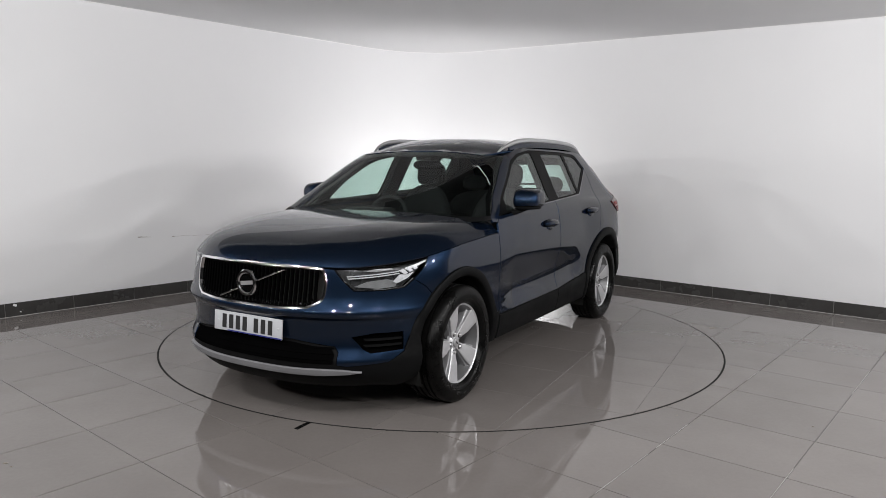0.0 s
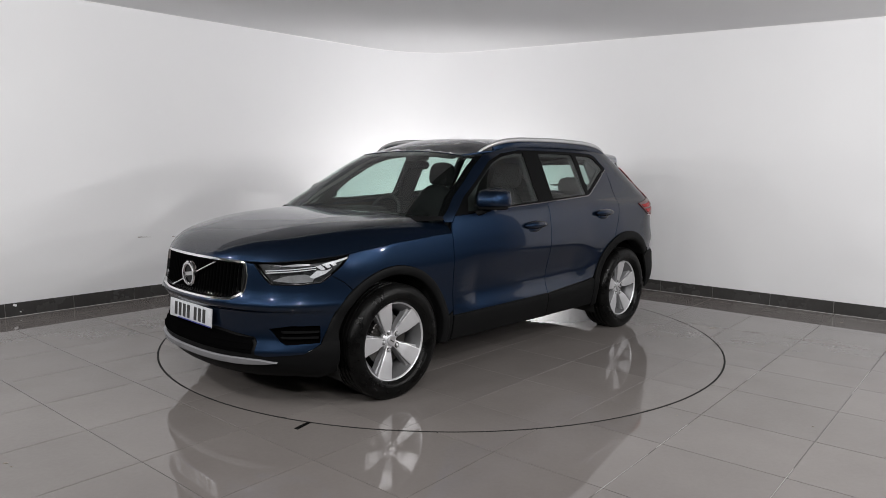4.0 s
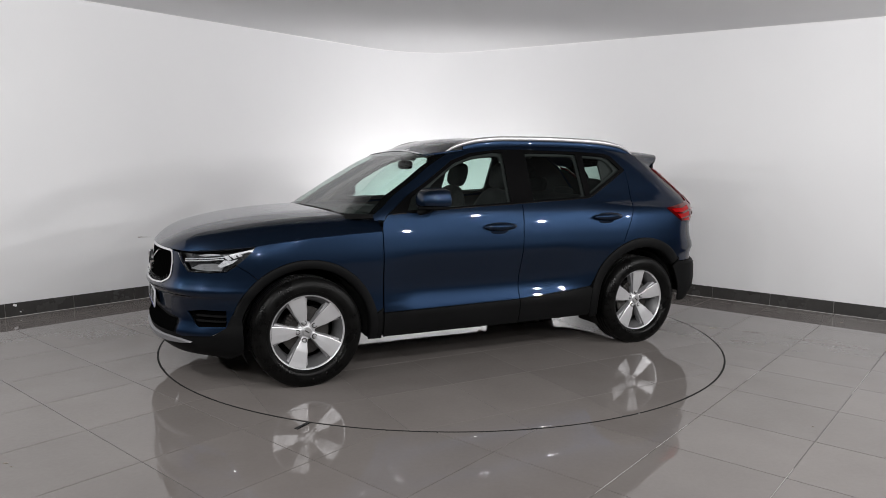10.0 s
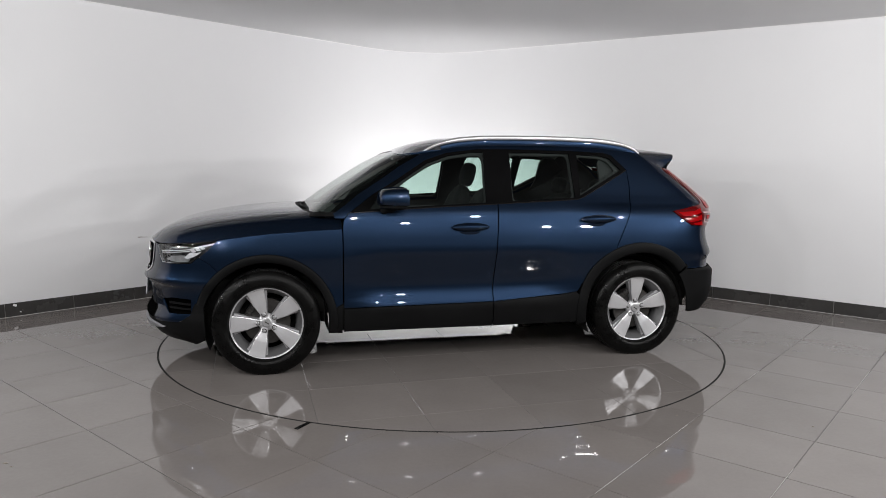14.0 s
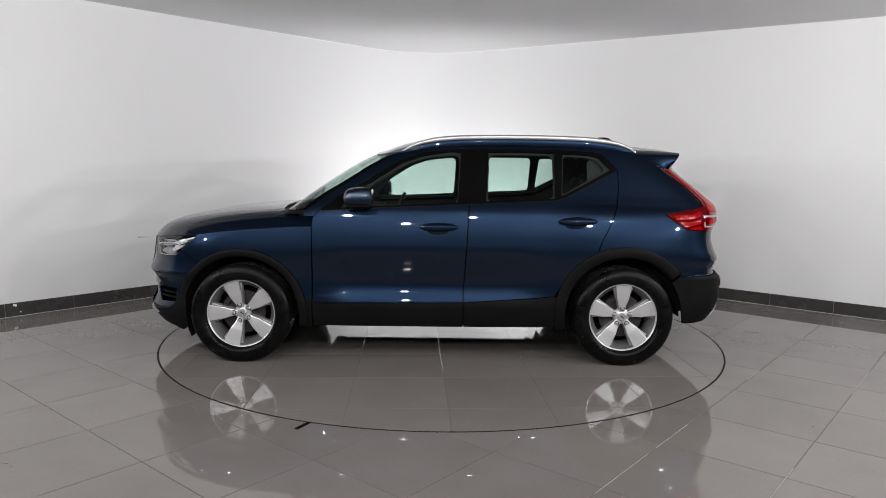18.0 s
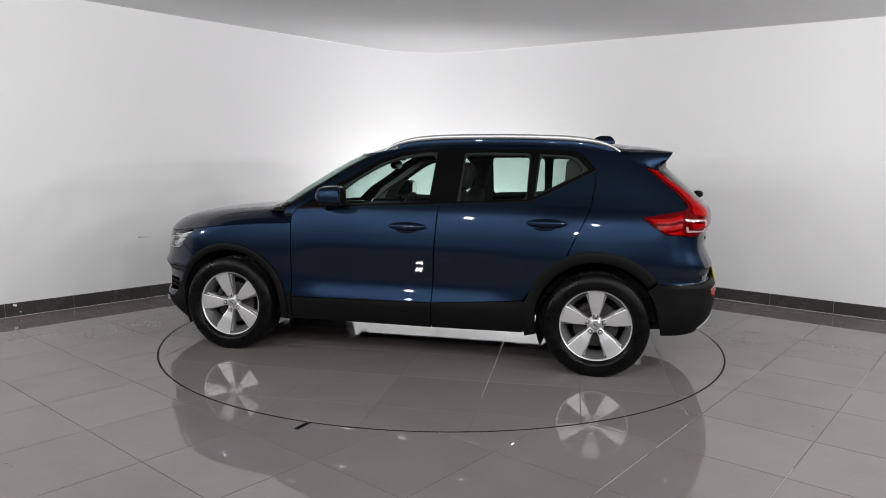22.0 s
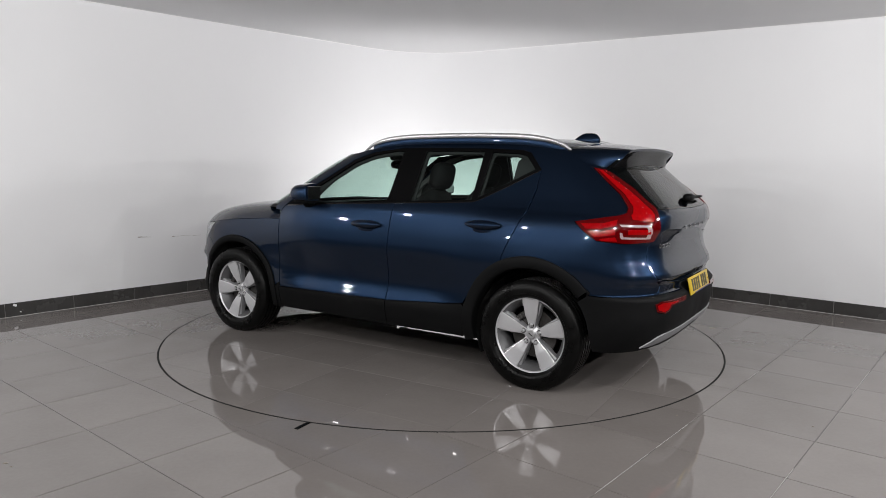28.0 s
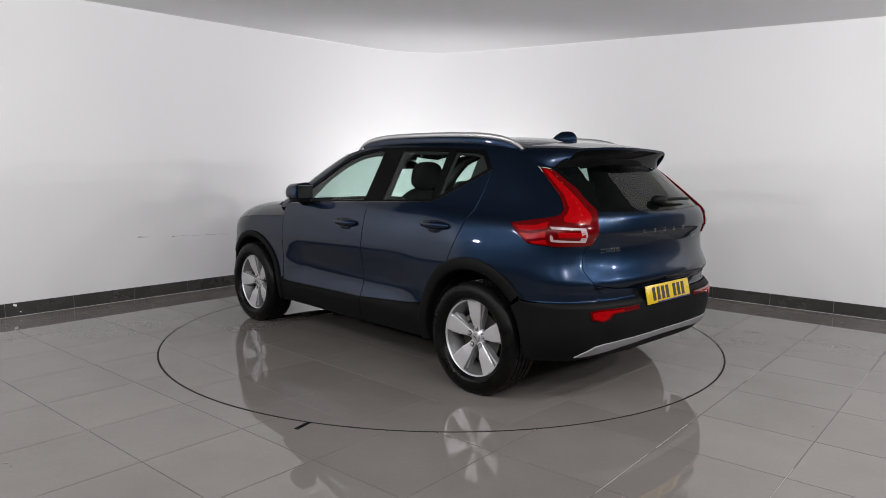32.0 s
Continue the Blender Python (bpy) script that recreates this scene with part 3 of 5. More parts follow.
def build_outer_floor():
    """The tiles of the hall behind the camera, in one piece."""
    vs, fs, joint, pitch = [], [], 0.0018, 0.5895
    lines = [pitch * k for k in range(-22, 23)]
    for r in [ROWS[0] + q for q in lines if q < 0] + ROWS[:-1]:
        r1 = r + pitch if r < ROWS[0] - 0.01 else ROWS[ROWS.index(r) + 1]
        for c in [COLUMNS[0] + q for q in lines]:
            pts = [E1 * a + E2 * b for a, b in ((r + joint, c + joint), (r1 - joint, c + joint), (r1 - joint, c + pitch - joint), (r + joint, c + pitch - joint))]
            near = r > ROWS[0] - 0.01 and COLUMNS[0] - 0.01 < c < COLUMNS[-1] - 0.01
            mid = (pts[0] + pts[2]) / 2
            if near or abs(mid.x) > 8.6 or not -8.8 < mid.y < 0.0:
                continue
            k = len(vs)
            vs += [(p.x, p.y, -0.0002) for p in pts]
            fs.append((k + 3, k + 2, k + 1, k))
    tagged(put("tile_field", mesh_of("tile_field", vs, fs, TILE, smooth=False), bpy.data.objects["floor"]), "", kind="stuff")


def clip(poly, r):
    """Cuts a convex outline to a disc about the origin."""
    out = dense(poly, 0.02)
    kept = [p for p in out if math.hypot(*p) <= r]
    if len(kept) == len(out):
        return poly
    if len(kept) < 3:
        return None
    rim = [(r * math.cos(a), r * math.sin(a)) for a in (2 * math.pi * i / 360 for i in range(360))]
    kept += [p for p, ok in zip(rim, inside(rim, poly)) if ok]
    cx, cy = sum(p[0] for p in kept) / len(kept), sum(p[1] for p in kept) / len(kept)
    kept.sort(key=lambda p: math.atan2(p[1] - cy, p[0] - cx))
    # drop points in line with their neighbours
    lean = [p for a, p, b in zip(kept[-1:] + kept[:-1], kept, kept[1:] + kept[:1]) if abs((p[0] - a[0]) * (b[1] - p[1]) - (p[1] - a[1]) * (b[0] - p[0])) > 1e-7]
    return lean if len(lean) > 2 else None


def build_turntable():
    table = tagged(new("turntable"), "round tiled floor turntable with a dark edge gap", "turntable")
    n, r = 180, TABLE_R0 + 0.0065
    rim = [(r * math.cos(2 * math.pi * i / n), r * math.sin(2 * math.pi * i / n)) for i in range(n)]
    vs = [(x, y, 0.0004) for x, y in rim] + [(x, y, -0.05) for x, y in rim]
    put("disc", mesh_of("disc", vs, [tuple(range(n))] + [(i, n + i, n + (i + 1) % n, (i + 1) % n) for i in range(n)], DARK, smooth=False), table, "dark steel edge and bed of the turntable")
    turn = radians(2.5)
    ex, ey = Vector((math.cos(turn), math.sin(turn))), Vector((-math.sin(turn), math.cos(turn)))
    pitch, joint = 0.592, 0.0011
    bed = [(p[0] * (TABLE_R0 - 0.007) / r, p[1] * (TABLE_R0 - 0.007) / r, 0.0010) for p in rim]
    put("joint_bed", mesh_of("joint_bed", bed, [tuple(range(n))], GROUT, smooth=False), table, "grey grout between the turntable tiles")
    for i in range(-5, 5):
        for j in range(-5, 5):
            x0, y0 = 0.04 + i * pitch, 0.11 + j * pitch
            quad = [ex * x + ey * y for x, y in ((x0 + joint, y0 + joint), (x0 + pitch - joint, y0 + joint), (x0 + pitch - joint, y0 + pitch - joint), (x0 + joint, y0 + pitch - joint))]
            poly = clip([tuple(q) for q in quad], TABLE_R0 - 0.0065)
            if poly:
                put("tile", mesh_of("tile", *slab(poly, 0.0004, 0.002), TILE, smooth=False), table)
    return table


build_walls()
build_skirting()
build_floor()
build_outer_floor()
turntable = build_turntable()


# ---- the car: x forwards, y to its left, z up from the floor ----
car = tagged(new("car"), "dark blue compact SUV with silver roof rails and alloy wheels", "car")
AXLE, HUB, HUB_ARCH = 1.351, 0.345, 0.367
ARCH_F, ARCH_R = 0.468, 0.488
DLO_TOP = [(-1.315, 1.390), (-1.215, 1.497), (-1.15, 1.514), (-0.883, 1.526), (-0.39, 1.531), (-0.165, 1.529), (0.079, 1.499), (0.243, 1.444), (0.464, 1.303), (0.638, 1.201), (0.79, 1.090)]
DLO_LOW = [(0.77, 1.085), (0.44, 1.106), (0.216, 1.119), (-0.179, 1.137), (-0.397, 1.148), (-0.72, 1.163), (-0.875, 1.172), (-0.93, 1.190), (-1.095, 1.272)]
LAMP_REAR_OUT = [(-1.645, 1.400), (-1.738, 1.322), (-1.837, 1.244), (-1.902, 1.170), (-1.905, 1.140), (-1.88, 1.126), (-1.62, 1.082), (-1.700, 1.020), (-1.770, 0.977), (-1.93, 0.965)]
LAMP_REAR_FOOT = [(0.668, 0.972)]
LAMP_REAR_EDGE = [(0.652, 0.985), (0.640, 1.040), (0.637, 1.085), (0.632, 1.125), (0.605, 1.165)]
LAMP_REAR_IN = [(-1.945, 1.225), (-1.885, 1.275), (-1.740, 1.372), (-1.705, 1.390)]
SEAM_REAR = [(-1.312, 1.263), (-1.285, 1.122), (-1.235, 1.010), (-1.185, 0.908), (-1.155, 0.840)]


def build_body():
    # wing
    panel("front_wing", car, PAINT, False, S((0.8465, 0.974), (0.95, 0.970), (1.06, 0.964), (1.32, 0.947), (1.55, 0.922), (1.655, 0.906), (1.71, 0.845), (1.772, 0.792), (1.703, 0.748), (1.660, 0.708))
          + arc(AXLE, HUB, ARCH_F, 49.5, 168, 24) + S((0.8470, 0.47), (0.8465, 0.60), (0.8465, 0.80)))
    # front bumper with its side vents cut out
    vent = F((0.600, 0.492), (0.70, 0.512), (0.80, 0.512), (0.806, 0.415), (0.69, 0.405), (0.655, 0.425))
    bumper = panel("front_bumper", car, PAINT, False, [("u", 2.6, 0.636)] + F((0.25, 0.640), (0.39, 0.646), (0.475, 0.688), (0.487, 0.785), (0.466, 0.857), (0.515, 0.855), (0.562, 0.796), (0.615, 0.741), (0.741, 0.741), (0.805, 0.752))
                   + S((1.772, 0.790), (1.703, 0.747), (1.661, 0.706)) + arc(AXLE, HUB, ARCH_F, 49, 19, 8) + S((1.837, 0.407), (1.92, 0.355))
                   + F((0.60, 0.338), (0.552, 0.345), (0.548, 0.41), (0.525, 0.440), (0.29, 0.466)) + [("u", 2.6, 0.470)], holes=[vent], sides="C", step=0.024)
    panel("vent_back", bumper, RECESS, False, F((0.59, 0.50), (0.70, 0.52), (0.81, 0.52), (0.815, 0.405), (0.69, 0.395), (0.645, 0.42)), off=-0.035, thick=0, label="black side vent")
    for z in (0.440, 0.472):
        panel("vent_slat", bumper, BLACK, False, F((0.665, z - 0.004), (0.80, z - 0.002), (0.80, z + 0.008), (0.655, z + 0.006)), off=-0.010, thick=0.02, gap=0, step=0.03)
    # soft shoulder under the headlamps
    lower = panel("front_bumper_lower", car, BLACK, False, [("u", 2.6, 0.470)] + F((0.29, 0.466), (0.525, 0.440), (0.548, 0.41), (0.552, 0.345), (0.60, 0.338)) + S((1.92, 0.355), (1.837, 0.407), (1.80, 0.49), (1.745, 0.47), (1.735, 0.25))
                  + F((0.74, 0.205), (0.5, 0.20)) + [("u", 2.6, 0.20)], off=lambda U, z: -0.004 + 0.021 * (1 - step01(math.hypot(skin(False, U, z)[0] - AXLE, z - HUB), 0.43, 0.60)), sides="C", step=0.04, label="black lower front bumper")
    panel("intake_back", lower, RECESS, False, [("u", 2.6, 0.458)] + F((0.29, 0.454), (0.51, 0.430), (0.535, 0.40), (0.535, 0.352)) + [("u", 2.6, 0.352)], off=0.001, thick=0, sides="C", step=0.04)
    for z in (0.375, 0.405, 0.432):
        panel("intake_bar", lower, RECESS, False, [("u", 2.6, z + 0.006)] + F((0.52, z + 0.004), (0.525, z - 0.004)) + [("u", 2.6, z - 0.005)], off=0.005, thick=0.012, gap=0, sides="C", step=0.03)
    panel("skid_trim", lower, SKID, False, [("u", 2.6, 0.321)] + F((0.30, 0.321), (0.48, 0.324), (0.58, 0.322), (0.66, 0.308), (0.60, 0.298), (0.48, 0.290), (0.30, 0.288)) + [("u", 2.6, 0.288)], off=0.014, thick=0.02, sides="C", step=0.03, label="satin silver skid trim")

    # doors
    front = panel("front_door", car, PAINT, True, S((0.848, 0.972), (0.846, 0.80), (0.845, 0.60), (0.845, 0.437), (0.70, 0.437), (-0.214, 0.447), (-0.216, 0.535), (-0.235, 0.85), (-0.252, 1.137), (0.216, 1.116), (0.44, 1.103), (0.70, 1.088), (0.80, 1.081), (0.84, 1.03)), step=0.021)
    rear = panel("rear_door", car, PAINT, True, S((-0.257, 1.138), (-0.397, 1.146), (-0.72, 1.161), (-0.880, 1.170), (-0.935, 1.188), (-1.095, 1.270), (-1.316, 1.386), *SEAM_REAR, (-1.152, 0.795))
                 + arc(-AXLE, HUB_ARCH, ARCH_R, 66, 25, 10) + S((-0.86, 0.50), (-0.72, 0.482), (-0.219, 0.447), (-0.221, 0.535), (-0.240, 0.85)), step=0.021)
    cladding = panel("front_door_cladding", car, BLACK, True, S((0.845, 0.434), (0.845, 0.27), (-0.216, 0.268), (-0.215, 0.444), (0.70, 0.434)), off=0.008, label="black lower door cladding")
    cladding += panel("rear_door_cladding", car, BLACK, True, S((-0.220, 0.444), (-0.221, 0.268), (-0.86, 0.272), (-0.90, 0.36), (-0.885, 0.47), (-0.85, 0.497), (-0.72, 0.479)), off=0.008, label="black lower door cladding")
    for ob, owner in zip(cladding, front + rear):
        ob.parent = owner
    panel("sill", car, BLACK, True, S((0.93, 0.290), (-0.93, 0.290), (-0.93, 0.268), (0.93, 0.268)), off=-0.012, label="black sill")
    panel("sill_backing", car, DARK, True, S((0.93, 0.47), (-0.90, 0.47), (-0.90, 0.275), (0.93, 0.275)), off=-0.022, thick=0, gap=0)
    panel("wing_foot", car, BLACK, False, S((0.849, 0.462), (0.888, 0.440), (0.93, 0.37), (0.945, 0.262), (0.849, 0.258)), off=0.004, label="black foot of the front wing")
    # flank behind and above the doors, up into the screen pillar
    quarter = panel("rear_quarter_panel", car, PAINT, True, S((0.832, 1.044), (0.900, 1.044), (0.908, 1.076), (0.828, 1.13), (0.737, 1.2), (0.577, 1.3), (0.427, 1.4), (0.270, 1.485), (0.13, 1.515), (0.0, 1.537), (-0.2, 1.553), (-0.4, 1.560), (-0.8, 1.560), (-1.2, 1.540), (-1.45, 1.515))
                    + S(*LAMP_REAR_OUT) + R(*LAMP_REAR_FOOT, (0.694, 0.946), (0.716, 0.84), (0.696, 0.79), (0.675, 0.749), (0.607, 0.70), (0.63, 0.652)) + S((-1.95, 0.650), (-1.80, 0.648), (-1.742, 0.650))
                    + arc(-AXLE, HUB_ARCH, ARCH_R, 141, 66.5, 18) + S(*[(x - 0.004, z) for x, z in SEAM_REAR[::-1]]) + S(*DLO_TOP, (0.802, 1.082)), step=0.03)
    # black wheel arch flares, lying proud of the panels
    def flare(cx, r_out, a0, a1, r_in=0.404):
        rows, n = [], 40
        for i in range(n + 1):
            a = radians(a0 + (a1 - a0) * i / n)
            row = []
            for r, off in ((r_in, -0.09), (r_in, -0.004), (r_in + 0.005, 0.005), (r_in + 0.022, 0.010), (r_out - 0.008, 0.011), (r_out + 0.003, 0.006), (r_out + 0.004, -0.012)):
                x, z = cx + r * math.cos(a), (HUB if cx > 0 else HUB_ARCH) + r * math.sin(a)
                p, nn = on_skin(cx < 0, "s", x, max(0.17, z), 0.0)
                row.append(Vector((p.x, p.y + off + 0.006, z)))
            rows.append(row)
        vs = [v for row in rows for v in row]
        k = len(rows[0])
        fs = [(i * k + j, i * k + j + 1, (i + 1) * k + j + 1, (i + 1) * k + j) for i in range(n) for j in range(k - 1)]
        for side in (1, -1):
            me = mesh_of("wheel_arch_flare", [(v.x, v.y * side, v.z) for v in vs], fs if side < 0 else [f[::-1] for f in fs], BLACK)
            me.set_sharp_from_angle(angle=radians(50))
            put("wheel_arch_flare", me, car, "black plastic wheel arch flare")
    flare(AXLE, ARCH_F - 0.004, 13, 190, 0.412)
    flare(-AXLE, ARCH_R - 0.002, -14, 141, 0.412)
    # bonnet
    crest = curve((0.85, 1.112), (1.13, 1.100), (1.40, 1.083), (1.63, 1.058), (1.815, 1.026), (1.95, 0.992), (2.05, 0.950), (2.11, 0.912), (2.15, 0.880), (2.166, 0.862))
    rim_z = curve((0.80, 0.976), (0.86, 0.974), (1.06, 0.964), (1.32, 0.947), (1.55, 0.922), (1.655, 0.907), (1.80, 0.890), (1.95, 0.872), (2.05, 0.860), (2.166, 0.860))
    spots = []
    for i in range(61):
        x = 0.849 + (2.163 - 0.849) * (1 - (1 - i / 60) ** 2)
        z = rim_z(x)
        spots.append((x, on_skin(False, "s", x, z)[0].y))
    edge_y = curve(*spots)
    last_x = spots[-1][0]

    def bonnet_z(x, y):
        t = min(1.0, abs(y) / max(0.02, edge_y(min(x, last_x))))
        drop = 0.10 * t * t + 0.90 * t ** (8 - 1.5 * step01(x, 1.0, 1.9))
        z = crest(x) - (crest(x) - rim_z(x)) * drop
        # raised middle with a soft crease on either side
        return z - 0.005 * step01(t, 0.40, 0.66) * (1 - step01(t, 0.66, 0.86)) * step01(x, 0.9, 1.2) * (1 - step01(x, 1.8, 2.05))
    plan = [(0.849, spots[0][1]), *spots[1:], (2.165, 0.0)]
    back = [(1.135, 0.0), (1.130, 0.2), (1.120, 0.4), (1.095, 0.6), (1.060, 0.70), (1.000, 0.750), (0.900, 0.772), (0.850, 0.780)]
    sheet("bonnet", car, PAINT, [*plan, *back], bonnet_z, step=0.035, gap=0.003)
    # cowl under the windscreen
    sheet("cowl", car, BLACK, [(1.19, 0.0), (1.15, 0.6), (1.08, 0.74), (0.80, 0.74), (0.82, 0.0)], lambda x, y: 1.078 - 0.02 * (abs(y) / 0.8) ** 2.2, step=0.06, label="black windscreen cowl")
    # roof
    ridge = curve((-1.70, 1.547), (-1.56, 1.567), (-1.35, 1.592), (-1.05, 1.611), (-0.6, 1.625), (-0.3, 1.627), (0.0, 1.617), (0.2, 1.583), (0.30, 1.556), (0.395, 1.517))
    verge = curve((-1.70, 1.488), (-1.45, 1.517), (-1.2, 1.541), (-0.8, 1.561), (-0.4, 1.561), (-0.2, 1.554), (0.0, 1.538), (0.20, 1.495), (0.30, 1.475))
    verge_y = curve(*[(x, on_skin(True, "s", x, verge(x))[0].y) for x in (-1.62, -1.45, -1.3, -1.1, -0.9, -0.6, -0.4, -0.2, -0.05, 0.05, 0.12, 0.17)])

    # the roof's front edge, flush with the windscreen
    def lip_z(y):
        return 1.513 - 0.028 * (y / 0.51) ** 2
    lip_x = curve(*[(y, on_skin(True, "f", max(0.002, y), lip_z(y))[0].x) for y in (0.0, 0.1, 0.2, 0.3, 0.4, 0.46, 0.5, 0.54)])

    def roof_z(x, y):
        t = min(1.0, abs(y) / max(0.3, verge_y(x)))
        z = ridge(x) - (ridge(x) - verge(x)) * t ** 2.6
        y = min(0.54, abs(y))
        edge = lip_x(y)
        over = ridge(edge) - (ridge(edge) - verge(edge)) * min(1.0, y / max(0.3, verge_y(edge))) ** 2.6 - lip_z(y)
        return z - over * (1 - step01(edge - x, 0.0, 0.30))
    roof = sheet("roof", car, PAINT, [(lip_x(y), y) for y in (0.0, 0.1, 0.2, 0.3, 0.4, 0.46, 0.52)] + [(0.215, 0.582)] + [(x, verge_y(x)) for x in (0.1, 0.0, -0.2, -0.4, -0.6, -0.8, -1.0, -1.2, -1.45)] + [(-1.52, 0.45), (-1.56, 0.0)], roof_z, step=0.05)
    sheet("headlining", car, LINER, [(0.30, 0.0), (0.20, 0.45), (-1.45, 0.5), (-1.55, 0.0)], lambda x, y: roof_z(x, y) - 0.035, step=0.12, thick=0, label="pale grey headlining")
    # spoiler over the rear window: its wings sweep down to the tail lamps
    lamp_out, lamp_in = on_skin(True, "s", -1.650, 1.402, 0.003)[0], on_skin(True, "s", -1.712, 1.392, 0.003)[0]
    lead_y = [0.56 * i / 12 for i in range(13)]
    lead = [Vector((-1.562 + 0.045 * (y / 0.45) ** 2 if y < 0.45 else -1.517 + 0.062 * (y - 0.45) / 0.13, y, 0)) for y in lead_y]
    for q in lead:
        q.z = roof_z(q.x, q.y) + 0.001
    lead += [on_skin(True, "s", -1.455 - 0.195 * i / 8, 1.514 - 0.112 * i / 8, 0.0035)[0] + Vector((0.024 if i < 8 else 0.012, 0, 0.0)) for i in range(1, 9)]
    trail = [Vector((-1.846 + 0.020 * (y / 0.46) ** 2, y, 1.531 - 0.014 * (y / 0.46) ** 2)) for y in (0.46 * i / 12 for i in range(13))]
    turn_at = [Vector((-1.824, 0.485, 1.512)), Vector((-1.818, 0.510, 1.500)), Vector((-1.806, 0.526, 1.484)), Vector((-1.790, 0.538, 1.464)), Vector((-1.770, 0.546, 1.442)), Vector((-1.748, 0.552, 1.420)), Vector((-1.730, 0.556, 1.404)), lamp_in]
    trail += turn_at
    k, half = 6, []
    for q, e in zip(lead, trail):
        row = []
        for j in range(k + 1):
            t = j / k
            p = q.lerp(e, t)
            p.z += 0.006 * math.sin(math.pi * t) * (1 if p.y < 0.45 else max(0.25, 1 - (p.y - 0.45) / 0.12))
            row.append(p)
        # a lip that runs in under the roof and the flank
        half.append([q + Vector((0.022, 0, -0.010)) if q.y < 0.5 else Vector((q.x + 0.016, q.y - 0.014, q.z + 0.004))] + row)

    def loft(name, rows, mat, label=""):
        vs, fs, n = [], [], len(rows[0])
        full = [[Vector((p.x, -p.y, p.z)) for p in r] for r in rows[:0:-1]] + rows
        for r in full:
            vs += r
        for i in range(len(full) - 1):
            fs += [(i * n + j, i * n + n + j, i * n + n + j + 1, i * n + j + 1) for j in range(n - 1)]
        me = mesh_of(name, vs, fs, mat)
        if mat is PAINT:
            # a black seal in the seam along its front edge
            me.materials.append(BLACK)
            for p in me.polygons:
                p.material_index = int(p.index % (n - 1) == 0)
        me.set_sharp_from_angle(angle=radians(38))
        return put(name, me, car, label)
    spoiler = loft("roof_spoiler", [r + [r[-1] + Vector((0.004, 0, -0.014 if i < 14 else -0.006))] for i, r in enumerate(half)], PAINT)
    under = []
    for i, e in enumerate(trail):
        t = min(1.0, i / 12)
        foot = on_skin(True, "r", max(0.002, 0.46 * t), 1.425 - 0.020 * t ** 2, -0.002)[0] if i <= 12 else on_skin(True, "s", -1.735 + 0.02 * (i - 12) / 8, 1.405 - 0.013 * (i - 12) / 8, -0.002)[0].lerp(lamp_in, (i - 12) / 8)
        rim = e + Vector((0.004, 0, -0.0135 if i < 14 else -0.0055))
        mid = rim.lerp(foot, 0.55) + Vector((0.012, 0, 0.010))
        under.append([rim, mid, foot])
    loft("spoiler_underside", under, GLOSS, "black underside of the spoiler").parent = spoiler
    # tailgate and rear bumper
    gate = panel("tailgate", car, PAINT, True, [("u", -2.5, 1.150)] + R((0.25, 1.152), (0.49, 1.158), (0.602, 1.160), (0.629, 1.125), (0.634, 1.085), (0.637, 1.040), (0.649, 0.985), (0.666, 0.970), (0.692, 0.946), (0.7145, 0.84), (0.6945, 0.79), (0.673, 0.751), (0.50, 0.722), (0.30, 0.705)) + [("u", -2.5, 0.703)], sides="C", step=0.03)
    panel("rear_bumper", car, PAINT, True, [("u", -2.5, 0.700)] + R((0.30, 0.701), (0.50, 0.717), (0.671, 0.746), (0.604, 0.70), (0.627, 0.652), (0.31, 0.648), (0.29, 0.690)) + [("u", -2.5, 0.690)], sides="C", step=0.03)
    low = panel("rear_bumper_lower", car, BLACK, True, [("u", -2.5, 0.688)] + R((0.285, 0.687), (0.305, 0.646), (0.63, 0.650)) + S((-1.95, 0.648), (-1.80, 0.646), (-1.745, 0.648)) + arc(-AXLE, HUB_ARCH, 0.494, 140, 143, 1) + arc(-AXLE, HUB_ARCH, 0.40, 143, 176, 8) + S((-1.765, 0.318)) + R((0.74, 0.32), (0.70, 0.325), (0.40, 0.33)) + [("u", -2.5, 0.33)], off=lambda U, z: 0.006 + 0.011 * (1 - step01(math.hypot(skin(True, U, z)[0] + AXLE, z - HUB), 0.45, 0.66)), sides="C", step=0.04, label="black lower rear bumper")
    panel("skid_trim", low, SKID, True, [("u", -2.5, 0.425)] + R((0.434, 0.424), (0.60, 0.418), (0.66, 0.408), (0.72, 0.372), (0.748, 0.346), (0.71, 0.346), (0.60, 0.360), (0.45, 0.377), (0.25, 0.387)) + [("u", -2.5, 0.390)], off=0.014, thick=0.012, sides="C", step=0.03, label="satin silver skid trim")
    panel("tail_backing", car, DARK, True, [("u", -2.5, 0.83)] + R((0.66, 0.83), (0.66, 0.655)) + [("u", -2.5, 0.655)], off=-0.022, thick=0, sides="C", step=0.05)
    panel("reflector", low, RED, True, R((0.718, 0.608), (0.665, 0.620), (0.335, 0.616), (0.335, 0.588), (0.560, 0.582), (0.600, 0.552), (0.640, 0.544), (0.706, 0.560)), off=0.012, thick=0.01, step=0.02, label="red rear reflector")
    panel("reflector_core", low, RED_BRIGHT, True, R((0.706, 0.600), (0.665, 0.610), (0.480, 0.606), (0.480, 0.594), (0.575, 0.590), (0.606, 0.564), (0.640, 0.553), (0.697, 0.567)), off=0.0135, thick=0.002, step=0.02)
